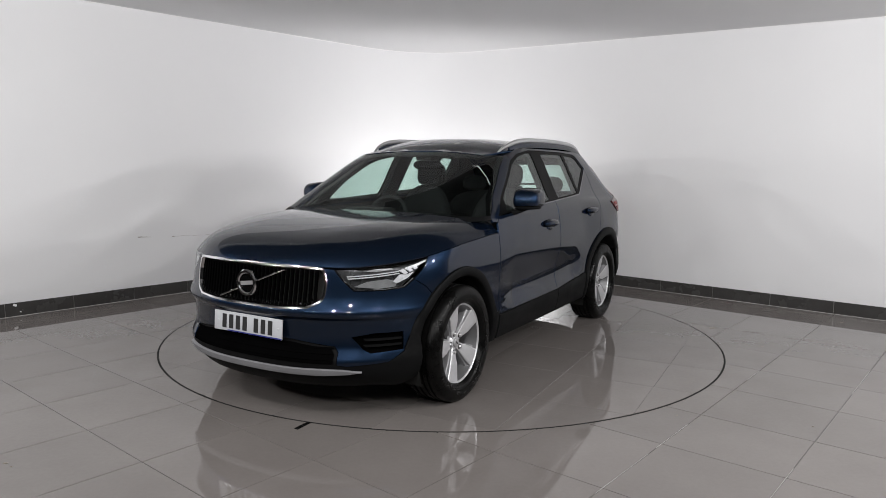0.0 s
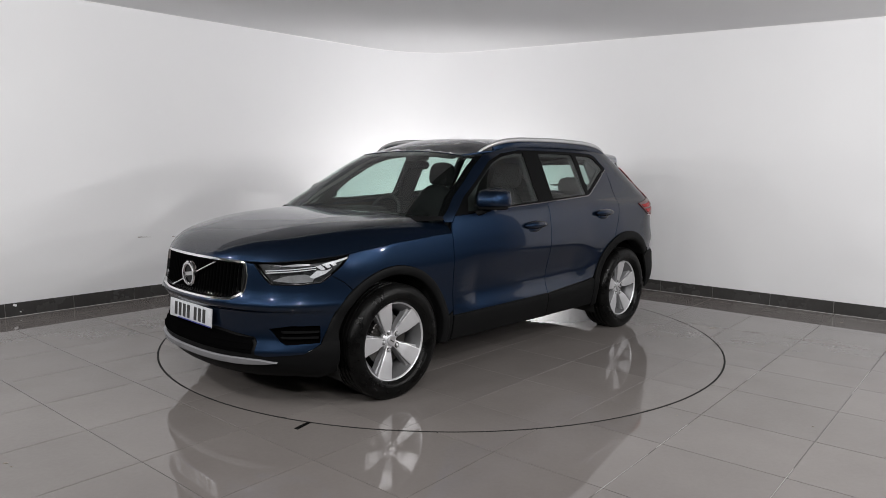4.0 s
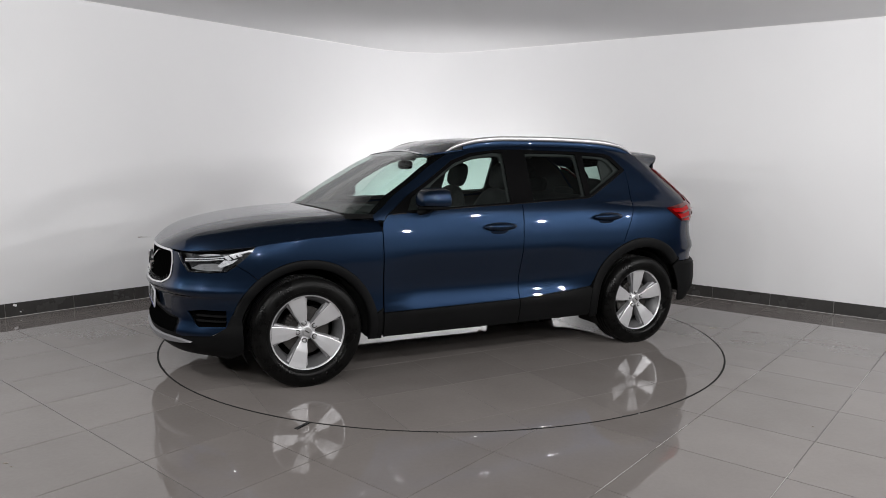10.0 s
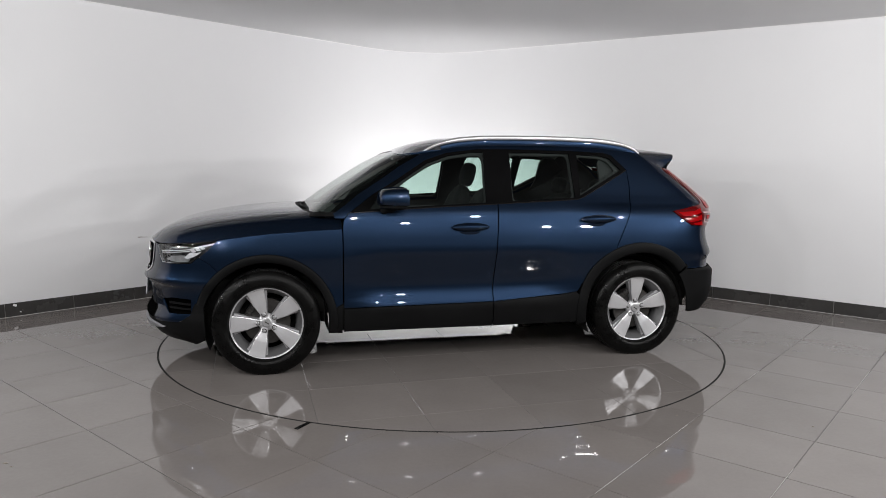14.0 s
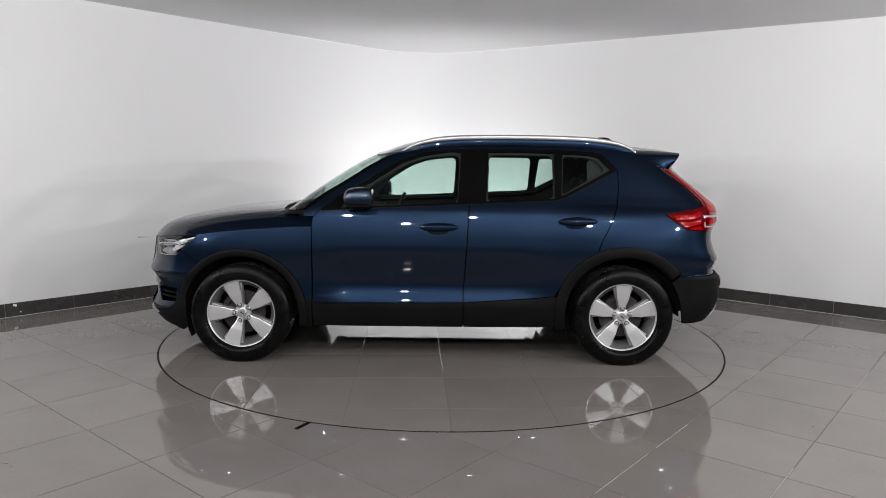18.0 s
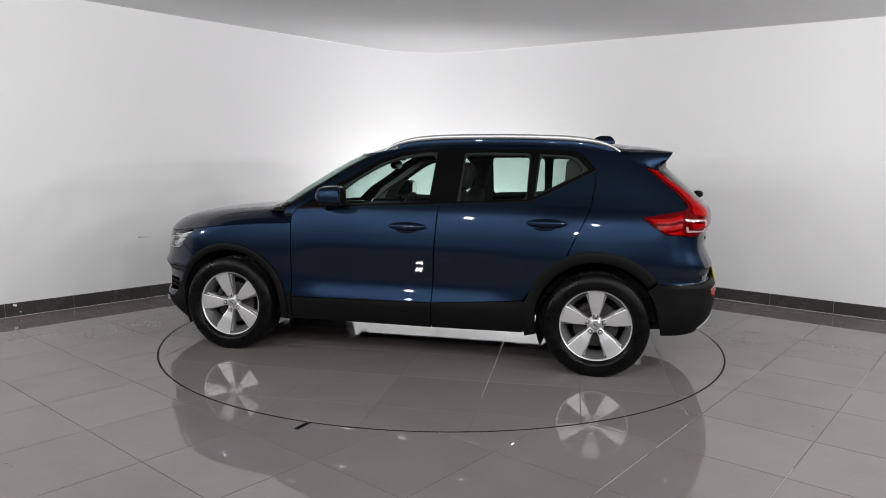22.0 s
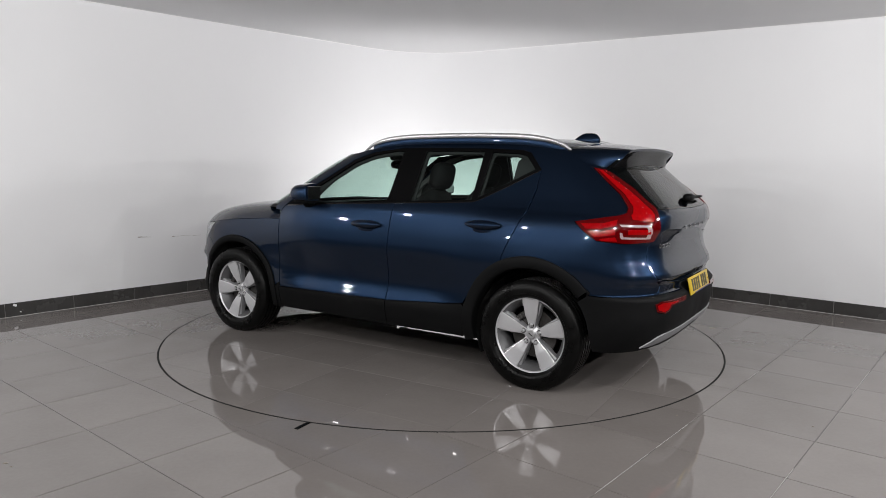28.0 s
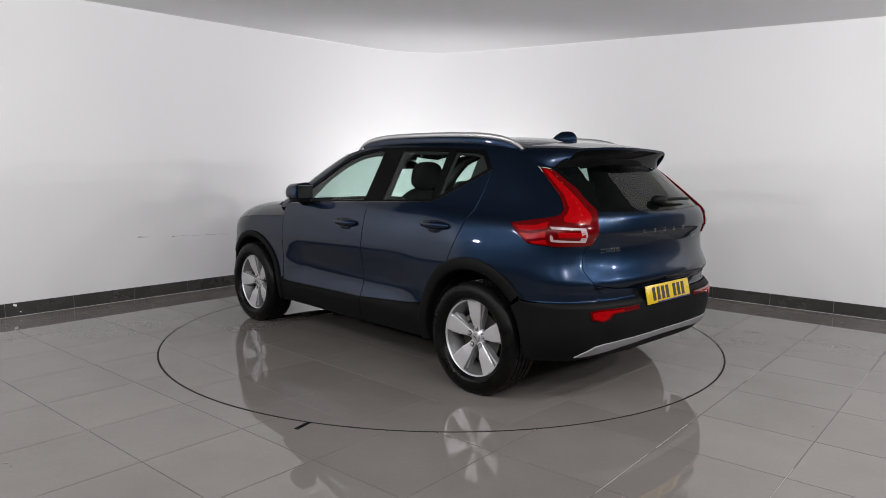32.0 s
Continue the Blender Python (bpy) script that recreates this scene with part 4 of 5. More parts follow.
    # windows
    surround = panel("window_surround", car, SATIN_BLACK, True, S(*DLO_TOP, *DLO_LOW), off=-0.004, holes=[
        S((0.655, 1.106), (0.605, 1.193), (0.445, 1.287), (0.228, 1.425), (0.07, 1.480), (-0.12, 1.510), (-0.200, 1.508), (-0.172, 1.150), (0.2, 1.131)),
        S((-0.372, 1.160), (-0.395, 1.508), (-0.60, 1.512), (-0.868, 1.506), (-0.862, 1.184)),
        S((-0.905, 1.198), (-0.928, 1.503), (-1.12, 1.494), (-1.19, 1.476), (-1.272, 1.389), (-1.08, 1.288))], step=0.04, label="satin black window surround")
    # inner door frames with rounded openings
    def soft(points, r):
        ring = []
        for p, q, e in zip(points[-1:] + points[:-1], points, points[1:] + points[:1]):
            p, q, e = Vector(p), Vector(q), Vector(e)
            a, b = q + (p - q).normalized() * min(r, (p - q).length * 0.45), q + (e - q).normalized() * min(r, (e - q).length * 0.45)
            ring += [tuple(a.lerp(q, t).lerp(q.lerp(b, t), t)) for t in (0.0, 0.25, 0.5, 0.75, 1.0)]
        return S(*ring)
    panel("inner_window_frame", car, TRIM, True, S((-1.312, 1.392), (-1.215, 1.490), (-0.883, 1.520), (-0.39, 1.525), (-0.165, 1.523), (0.079, 1.493), (0.243, 1.438), (0.464, 1.297), (0.638, 1.195), (0.77, 1.095), (0.44, 1.106), (-0.179, 1.137), (-0.72, 1.163), (-0.93, 1.190)), off=-0.025, thick=0.02, gap=0, step=0.05, holes=[
        soft([(0.56, 1.140), (0.425, 1.287), (0.218, 1.418), (0.07, 1.470), (-0.10, 1.492), (-0.188, 1.492), (-0.170, 1.142)], 0.06),
        soft([(-0.385, 1.162), (-0.400, 1.500), (-0.858, 1.500), (-0.853, 1.190)], 0.045),
        soft([(-0.915, 1.215), (-0.935, 1.496), (-1.11, 1.486), (-1.175, 1.465), (-1.235, 1.390), (-1.08, 1.305)], 0.03)], label="dark inner window frame")
    for name, ring in (("front_door_window", S((0.66, 1.104), (0.61, 1.196), (0.45, 1.291), (0.23, 1.43), (0.07, 1.486), (-0.12, 1.515), (-0.206, 1.513), (-0.170, 1.146), (0.2, 1.127))),
                       ("rear_door_window", S((-0.368, 1.156), (-0.391, 1.512), (-0.60, 1.516), (-0.873, 1.510), (-0.867, 1.18))),
                       ("quarter_window", S((-0.900, 1.192), (-0.923, 1.508), (-1.12, 1.499), (-1.195, 1.480), (-1.280, 1.389), (-1.08, 1.283)))):
        owners = {"front_door_window": front, "rear_door_window": rear}.get(name, (car, car))
        for ob, owner in zip(panel(name, car, GLASS, True, ring, off=-0.008, thick=0, step=0.08, gap=0, label="green-tinted side window"), owners):
            ob.visible_shadow, ob.parent = False, owner
    screen = panel("windscreen", car, GLASS, True, [("u", 2.6, 1.517)] + F((0.25, 1.511), (0.42, 1.498)) + S((0.274, 1.484), (0.431, 1.4), (0.581, 1.3), (0.741, 1.2), (0.833, 1.13), (0.90, 1.06)) + [("u", 2.6, 1.04)], off=-0.004, thick=0, sides="C", step=0.06, label="green-tinted windscreen")
    screen.visible_shadow = False
    panel("screen_band", screen, GLOSS, True, [("u", 2.6, 1.518)] + F((0.25, 1.512), (0.42, 1.499), (0.552, 1.485), (0.53, 1.455), (0.30, 1.475)) + [("u", 2.6, 1.478)], off=-0.007, thick=0, sides="C", step=0.05, label="dark band along the windscreen top")
    panel("screen_foot", screen, BLACK, True, [("u", 2.6, 1.094)] + F((0.35, 1.092), (0.62, 1.084)) + S((0.868, 1.088), (0.895, 1.060)) + [("u", 2.6, 1.045)], off=-0.001, thick=0, sides="C", step=0.05, label="black band along the windscreen foot")
    panel("screen_edge", screen, GLOSS, True, S((0.250, 1.488), (0.410, 1.4), (0.561, 1.3), (0.720, 1.2), (0.808, 1.13), (0.875, 1.06), (0.965, 1.06), (0.883, 1.13), (0.795, 1.2), (0.631, 1.3), (0.480, 1.4), (0.325, 1.487)), off=-0.008, thick=0, gap=0, step=0.05, label="black band along the windscreen edge")
    back_glass = panel("rear_window", car, GLASS, True, [("u", -2.5, 1.150)] + R((0.25, 1.152), (0.49, 1.158), (0.602, 1.164)) + S((-1.945, 1.228), (-1.885, 1.278), (-1.740, 1.376), (-1.708, 1.395)) + R((0.42, 1.45)) + [("u", -2.5, 1.47)], off=-0.003, thick=0, sides="C", step=0.06, label="tinted rear window")
    back_glass.visible_shadow = False
    panel("window_top", back_glass, GLOSS, True, [("u", -2.5, 1.475)] + R((0.43, 1.455), (0.45, 1.395), (0.25, 1.415)) + [("u", -2.5, 1.420)], off=-0.002, thick=0, sides="C", step=0.05, label="gloss black band under the spoiler")
    panel("window_band", back_glass, GLOSS, True, R((0.555, 1.160), (0.600, 1.165)) + S((-1.945, 1.229), (-1.884, 1.278), (-1.740, 1.376), (-1.708, 1.395)) + R((0.44, 1.43), (0.455, 1.36), (0.50, 1.26), (0.540, 1.18)), off=-0.006, thick=0, step=0.05, label="gloss black band beside the rear window")
    low = DLO_LOW + [(-1.312, 1.386)]
    panel("belt_trim", car, DARK_CHROME, True, S(*low, *[(x - 0.002, z - 0.006) for x, z in low[::-1]]), off=0.001, thick=0.006, step=0.05, gap=0, label="thin dark chrome trim under the side windows")
    panel("lamp_backing", car, DARK, True, S(*LAMP_REAR_OUT) + R(*LAMP_REAR_FOOT, *LAMP_REAR_EDGE) + S(*LAMP_REAR_IN), off=-0.03, thick=0, step=0.05)
    # tail lamps
    for lamp in panel("tail_lamp", car, RED, True, S(*LAMP_REAR_OUT) + R(*LAMP_REAR_FOOT, *LAMP_REAR_EDGE) + S(*LAMP_REAR_IN), off=0.008, thick=0.008, step=0.03, label="red wrap-around tail lamp"):
        side = 1 if lamp.data.vertices[0].co.y > 0 else -1
        for name, ring, mat, label in (("light_guide", S((-1.672, 1.386), (-1.757, 1.320), (-1.856, 1.242), (-1.924, 1.172), (-1.933, 1.122), (-1.946, 1.100), (-2.036, 1.088), (-2.036, 1.116), (-2.002, 1.158), (-1.870, 1.262), (-1.735, 1.354), (-1.700, 1.380)), RED_BRIGHT, "bright red light strip"),
                                       ("light_guide", S((-1.665, 1.071), (-1.800, 1.078), (-1.872, 1.100), (-1.872, 1.066), (-1.780, 1.046), (-1.700, 1.044)), RED_BRIGHT, ""),
                                       ("light_guide", S((-1.712, 1.032), (-1.790, 1.032), (-1.868, 1.050), (-1.870, 1.018), (-1.760, 0.998)), RED_BRIGHT, ""),
                                       ("light_guide", S((-1.785, 0.990), (-1.870, 1.004), (-1.882, 0.980), (-1.800, 0.978)), RED_BRIGHT, ""),
                                       ("white_frame", S((-1.885, 1.074), (-2.028, 1.070), (-2.036, 1.030), (-2.022, 0.992), (-1.899, 0.994), (-1.893, 1.030), (-1.905, 1.030), (-1.911, 1.006), (-2.008, 1.004), (-2.020, 1.032), (-2.014, 1.059), (-1.900, 1.061)), LAMP_FRAME, "frosted reversing lamp frame"),
                                       ("inner_lens", S((-1.930, 1.046), (-2.030, 1.046), (-2.028, 1.020), (-1.934, 1.020)), RED_BRIGHT, "")):
            uv, tris = fill([(find_u(True, *q[:2], q[2]), q[2]) for q in ring], (), 0.02)
            off = 0.0105
            vs, ns = [], []
            for U, z in uv:
                n = skin_normal(True, U, z)
                p = Vector(skin(True, U, z)) + n * off
                vs.append((p.x, p.y * side, p.z))
                ns.append((n.x, n.y * side, n.z))
            put(name, mesh_of(name, vs, [t if side * ((Vector(vs[t[1]]) - Vector(vs[t[0]])).cross(Vector(vs[t[2]]) - Vector(vs[t[0]]))).dot(Vector(ns[t[0]])) * side > 0 else t[::-1] for t in tris], mat, ns), lamp, label)
        pts = [on_skin(True, "s", x, z, 0.0100)[0] for x, z in ((-1.715, 1.376), (-1.760, 1.343), (-1.805, 1.308), (-1.850, 1.272), (-1.895, 1.234), (-1.935, 1.198), (-1.970, 1.165), (-1.996, 1.135), (-2.005, 1.105))]
        for p in pts:
            bm = bmesh.new()
            blob(bm, (p.x, p.y * side, p.z), (0.004, 0.002, 0.005), 2.0, 4, 8)
            part("light_dot", bm, RED_DOT, lamp)
    return gate, front, rear


tailgate, front_doors, rear_doors = build_body()


def build_underbody():
    """A dark inner shell, so that gaps, arches and the cabin's sides are closed."""
    bm = bmesh.new()
    box(bm, -1.95, 2.0, -0.62, 0.62, 0.335, 0.62, 0.05)
    box(bm, -0.86, 0.86, -0.80, 0.80, 0.340, 0.42, 0.03)
    box(bm, 0.95, 1.95, -0.60, 0.60, 0.55, 0.84, 0.05)
    box(bm, -1.90, -0.8, -0.66, 0.66, 0.5, 0.93, 0.05)
    part("underbody", bm, DARK, car, "dark underbody and floor pan")
    bm = bmesh.new()
    blob(bm, (-1.73, 0.05, 0.305), (0.16, 0.46, 0.078), 2.8, 12, 28)
    for y in (0.40, -0.30):
        tube(bm, [(-1.62 + 0.05 * i, y + 0.01 * i, 0.335 - 0.004 * i) for i in range(8)], rounded(0.055, 0.055, 4, 0.5), up=Vector((0, 0, 1)))
    part("silencer", bm, DARK, car, "dark exhaust silencer under the tail")
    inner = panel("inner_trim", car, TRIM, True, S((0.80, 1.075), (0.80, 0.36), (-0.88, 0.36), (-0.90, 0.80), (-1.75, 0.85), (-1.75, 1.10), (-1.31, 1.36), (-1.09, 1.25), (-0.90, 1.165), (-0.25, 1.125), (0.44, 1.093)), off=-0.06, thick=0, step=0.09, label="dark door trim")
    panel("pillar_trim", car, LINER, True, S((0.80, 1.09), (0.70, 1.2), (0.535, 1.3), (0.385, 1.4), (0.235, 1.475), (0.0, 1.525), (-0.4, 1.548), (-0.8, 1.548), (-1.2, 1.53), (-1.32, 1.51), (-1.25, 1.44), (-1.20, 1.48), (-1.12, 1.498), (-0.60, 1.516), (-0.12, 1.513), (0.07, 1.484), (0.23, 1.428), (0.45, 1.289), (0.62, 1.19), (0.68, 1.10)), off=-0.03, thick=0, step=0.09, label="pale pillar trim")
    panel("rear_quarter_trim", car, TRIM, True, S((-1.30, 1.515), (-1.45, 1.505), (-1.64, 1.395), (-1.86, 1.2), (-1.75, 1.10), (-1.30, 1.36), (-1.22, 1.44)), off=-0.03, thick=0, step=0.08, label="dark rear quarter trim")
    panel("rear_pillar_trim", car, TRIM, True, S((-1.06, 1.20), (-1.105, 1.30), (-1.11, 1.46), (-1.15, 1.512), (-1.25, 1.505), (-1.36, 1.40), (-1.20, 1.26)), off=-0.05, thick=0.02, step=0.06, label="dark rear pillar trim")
    for side in (1, -1):
        for cx in (AXLE, -AXLE):
            bm = bmesh.new()
            n, rows = 30, []
            for i in range(n + 1):
                a = radians(-25 + (214 if cx > 0 else 204) * i / n)
                rows.append([bm.verts.new((cx + r * math.cos(a), y * side, HUB + r * math.sin(a))) for r, y in ((0.20, 0.60), (0.40, 0.60), (0.405, 0.85))])
            for a, b in zip(rows, rows[1:]):
                for j in (0, 1):
                    bm.faces.new((a[j], b[j], b[j + 1], a[j + 1]))
            part("wheel_arch_liner", bm, DARK, car)


build_underbody()


# ---- wheels ----
def build_wheel(turn):
    """A wheel about the y axis, its face towards +y."""
    bm = bmesh.new()
    barrel = [(0.205, -0.10), (0.222, -0.10), (0.222, -0.095), (0.205, -0.08), (0.19, -0.02), (0.20, 0.03), (0.217, 0.052), (0.226, 0.070), (0.231, 0.0765)]
    lathe(bm, barrel, 64)
    wheel = part("wheel", bm, BARREL, None, "five-spoke silver alloy wheel with a black tyre")
    bm = bmesh.new()
    lathe(bm, [(0.230, 0.0750), (0.2325, 0.0795), (0.2355, 0.0835), (0.2385, 0.0850), (0.2408, 0.0838), (0.2415, 0.076), (0.2415, 0.06)], 72)
    part("rim_lip", bm, ALLOY, wheel, "bright machined rim lip")
    bm = bmesh.new()
    tread = [(0.226, -0.095), (0.25, -0.112), (0.29, -0.119), (0.325, -0.114), (0.3475, -0.100), (0.3515, -0.085)]
    for y in (-0.055, -0.02, 0.02, 0.055):
        tread += [(0.3525, y - 0.006), (0.3445, y - 0.004), (0.3445, y + 0.004), (0.3525, y + 0.006)]
    tread += [(0.3515, 0.085), (0.3440, 0.100), (0.326, 0.114), (0.312, 0.1165), (0.308, 0.1185), (0.290, 0.119), (0.272, 0.1175), (0.270, 0.115), (0.256, 0.111), (0.247, 0.100), (0.2415, 0.088), (0.236, 0.070)]
    lathe(bm, tread, 96)
    for v in bm.verts:
        v.co.z = max(v.co.z, -0.349)
    part("tyre", bm, RUBBER, wheel, "black rubber tyre")
    # broad tapering spokes with a bright flat face
    prof = [(0.034, 0.017, 0.020, 0.048), (0.064, 0.021, 0.025, 0.052), (0.092, 0.028, 0.033, 0.058), (0.118, 0.037, 0.042, 0.064), (0.128, 0.0395, 0.046, 0.066), (0.165, 0.0455, 0.055, 0.0705), (0.20, 0.0510, 0.068, 0.0745), (0.2305, 0.0560, 0.083, 0.0795)]
    for s in range(5):
        face, flank, edge = bmesh.new(), bmesh.new(), bmesh.new()
        rot = Matrix.Rotation(-radians(turn + 72 * s), 4, "Y")
        rows, sides, edges = [], ([], []), ([], [])
        for r, w, wing, y in prof:
            low = y - 0.012 - 0.006 * step01(r, 0.10, 0.17)
            rows.append([face.verts.new(rot @ Vector((r, yy, zz))) for zz, yy in ((-w + 0.0022, y), (0.0, y + 0.0012), (w - 0.0022, y))])
            for g, sign in ((0, -1), (1, 1)):
                edges[g].append([edge.verts.new(rot @ Vector((r, yy, zz * sign))) for zz, yy in ((w - 0.0022, y), (w + 0.0012, y - 0.0012), (w + 0.0030, y - 0.0050))])
                sides[g].append([flank.verts.new(rot @ Vector((r, yy, zz * sign))) for zz, yy in ((w + 0.0030, y - 0.0050), (w + 0.0045, low), (wing, low - 0.002), (wing + 0.002, low - 0.006), (wing + 0.003, y - 0.06))])
        for p, q in zip(rows, rows[1:]):
            for j in range(2):
                face.faces.new((p[j], q[j], q[j + 1], p[j + 1]))
        for g in (0, 1):
            for p, q in zip(edges[g], edges[g][1:]):
                for j in range(2):
                    edge.faces.new((p[j], p[j + 1], q[j + 1], q[j]) if g else (p[j], q[j], q[j + 1], p[j + 1]))
            for p, q in zip(sides[g], sides[g][1:]):
                for j in range(4):
                    flank.faces.new((p[j], p[j + 1], q[j + 1], q[j]) if g else (p[j], q[j], q[j + 1], p[j + 1]))
        spoke = part("spoke", face, ALLOY, wheel, smooth=False)
        part("spoke_edge", edge, MACHINED, spoke, "bright machined spoke edge", smooth=False)
        part("spoke_side", flank, SPOKE_DARK, spoke, "darker painted spoke side", smooth=False)
        bm = bmesh.new()
        b = radians(turn + 72 * s)
        pocket = bmesh.new()
        lathe(pocket, [(0.0, 0.0), (0.0165, 0.0), (0.0175, -0.002), (0.0175, -0.02)], 16)
        part("bolt_pocket", pocket, STEEL, wheel, m=pose(0.060 * math.cos(b), 0.0540, 0.060 * math.sin(b)))
        lathe(bm, [(0.0, 0.009), (0.007, 0.009), (0.0095, 0.007), (0.0112, 0.0), (0.0130, -0.002), (0.0130, -0.03)], 12)
        part("wheel_bolt", bm, SATIN, wheel, m=pose(0.060 * math.cos(b), 0.056, 0.060 * math.sin(b)))
    bm = bmesh.new()
    lathe(bm, [(0.060, 0.02), (0.056, 0.034), (0.044, 0.043), (0.029, 0.050)], 40)
    part("hub", bm, ALLOY, wheel)
    bm = bmesh.new()
    lathe(bm, [(0.029, 0.045), (0.028, 0.058), (0.025, 0.061), (0.0, 0.061)], 32)
    part("centre_cap", bm, SATIN, wheel, "silver centre cap")
    bm = bmesh.new()
    box(bm, -0.016, 0.016, 0.0605, 0.0622, -0.0035, 0.0035, 0.0006, 1, m=Matrix.Rotation(radians(-35), 4, "Y"))
    part("cap_mark", bm, STEEL, wheel)
    bm = bmesh.new()
    lathe(bm, [(0.06, -0.01), (0.06, 0.005), (0.155, 0.005), (0.155, -0.012), (0.06, -0.012)], 48)
    part("brake_disc", bm, STEEL, wheel, "grey brake disc")
    bm = bmesh.new()
    for k in range(7):
        a = radians(20 + 9 * k)
        box(bm, -0.02, 0.02, -0.03, 0.035, -0.012, 0.012, 0.006, 1, m=pose(0.135 * math.cos(a), 0, 0.135 * math.sin(a), 0, -math.degrees(a), 0))
    part("brake_caliper", bm, STEEL, wheel)
    bm = bmesh.new()
    lathe(bm, [(0.02, -0.11), (0.20, -0.105), (0.205, -0.08)], 40)
    part("wheel_back", bm, DARK, wheel)
    return wheel


def build_wheels():
    front, rear = build_wheel(144), build_wheel(90)
    for w, x in ((front, AXLE), (rear, -AXLE)):
        w.parent = car
        w.matrix_basis = pose(x, 0.803, HUB + 0.005)
        copy_thing(w, pose(x, -0.803, HUB + 0.005, 0, 0, 180))


build_wheels()


# ---- the car's fittings ----
def strip(name, parent, mat, upper, ring, off, side, thick=0.006, step=0.02, label=""):
    """A piece of the skin on one side alone."""
    uv, tris = fill([(find_u(auto(upper, z), tag, v, z), z) for tag, v, z in ring], (), step)
    verts, normals = [], []
    for U, z in uv:
        n = skin_normal(auto(upper, z), U, z)
        verts.append(Vector(skin(auto(upper, z), U, z)) + n * off)
        normals.append(n)
    verts, faces, normals = shell(verts, normals, tris, thick, False)
    flip = lambda v: (v[0], v[1] * side, v[2])
    return put(name, mesh_of(name, [flip(v) for v in verts], [tuple(f) if side > 0 else tuple(f[::-1]) for f in faces], mat, [flip(n) for n in normals]), parent, label)


def nose_at(y, z, off=0.0):
    p, n = on_skin(False, "f", max(1e-3, abs(y)), z, off)
    return Vector((p.x, math.copysign(p.y, y) if y else 0.0, p.z))


def tail_at(y, z, off=0.0):
    p, n = on_skin(True, "r", max(1e-3, abs(y)), z, off)
    return Vector((p.x, math.copysign(p.y, y) if y else 0.0, p.z))


def build_grille():
    grille = panel("grille", car, DARK, False, [("u", 2.6, 0.862)] + F((0.25, 0.862), (0.462, 0.852), (0.482, 0.785), (0.470, 0.690), (0.392, 0.651), (0.25, 0.645)) + [("u", 2.6, 0.643)], off=-0.045, thick=0, sides="C", step=0.05, label="black slatted radiator grille in a chrome frame")
    panel("grille_frame", grille, CHROME, False, [("u", 2.6, 0.868)] + F((0.25, 0.868), (0.440, 0.864), (0.464, 0.857), (0.474, 0.842), (0.488, 0.785), (0.484, 0.715), (0.474, 0.688), (0.450, 0.668), (0.400, 0.646), (0.25, 0.637)) + [("u", 2.6, 0.635), ("u", 2.6, 0.645)]
          + F((0.25, 0.647), (0.394, 0.656), (0.440, 0.676), (0.463, 0.694), (0.472, 0.717), (0.476, 0.785), (0.463, 0.836), (0.455, 0.848), (0.435, 0.853), (0.25, 0.856)) + [("u", 2.6, 0.856)], off=0.005, thick=0.03, gap=0, sides="C", step=0.025, label="chrome grille frame")
    for k in range(-15, 16):
        y = k * 0.0285
        lo = 0.655 + max(0.0, (abs(y) - 0.37)) * 0.5
        pts = [nose_at(y, lo + (0.848 - lo) * i / 8, -0.016 - 0.012 * (1 - min(1, i / 2))) for i in range(9)]
        bm = bmesh.new()
        tube(bm, pts, rounded(0.011, 0.022, 2), up=Vector((1, 0, 0)))
        slat = part("slat", bm, RECESS, grille)
        bm = bmesh.new()
        tube(bm, [nose_at(y + 0.0135 * math.cos(b), lo + 0.020 + 0.016 * math.sin(b), -0.006) for b in (radians(180 + 22.5 * i) for i in range(9))], rounded(0.005, 0.006, 2), up=Vector((1, 0, 0)))
        part("slat_hook", bm, GLOSS, slat, "glossy hooked foot of the slat")
    bm = bmesh.new()
    a, b = (-0.20, 0.662), (0.25, 0.842)
    pts = [nose_at(a[0] + (b[0] - a[0]) * i / 14, a[1] + (b[1] - a[1]) * i / 14, 0.004) for i in range(15)]
    tube(bm, pts, rounded(0.010, 0.014, 2), up=Vector((1, 0, 0)))
    part("diagonal_bar", bm, CHROME, grille, "slim chrome diagonal bar")
    at = nose_at(0, 0.750, 0.012)
    bm = bmesh.new()
    lathe(bm, [(0.050, -0.012), (0.052, 0.006), (0.058, 0.012), (0.070, 0.012), (0.076, 0.005), (0.077, -0.012)], 48)
    ring = part("emblem_ring", bm, CHROME, grille, "round chrome emblem ring", m=Matrix.Translation(at) @ pose(0, 0, 0, 0, 8, -90))
    bm = bmesh.new()
    lathe(bm, [(0.0, 0.002), (0.049, 0.002), (0.050, -0.01)], 40)
    part("emblem_disc", bm, GLOSS, grille, m=Matrix.Translation(at) @ pose(0, 0, 0, 0, 8, -90))
    bm = bmesh.new()
    box(bm, -0.047, 0.047, 0.002, 0.0045, -0.011, 0.011, 0.001, 1)
    part("emblem_bar", bm, SATIN, grille, m=Matrix.Translation(at) @ pose(0, 0, 0, 0, 8, -90))


build_grille()


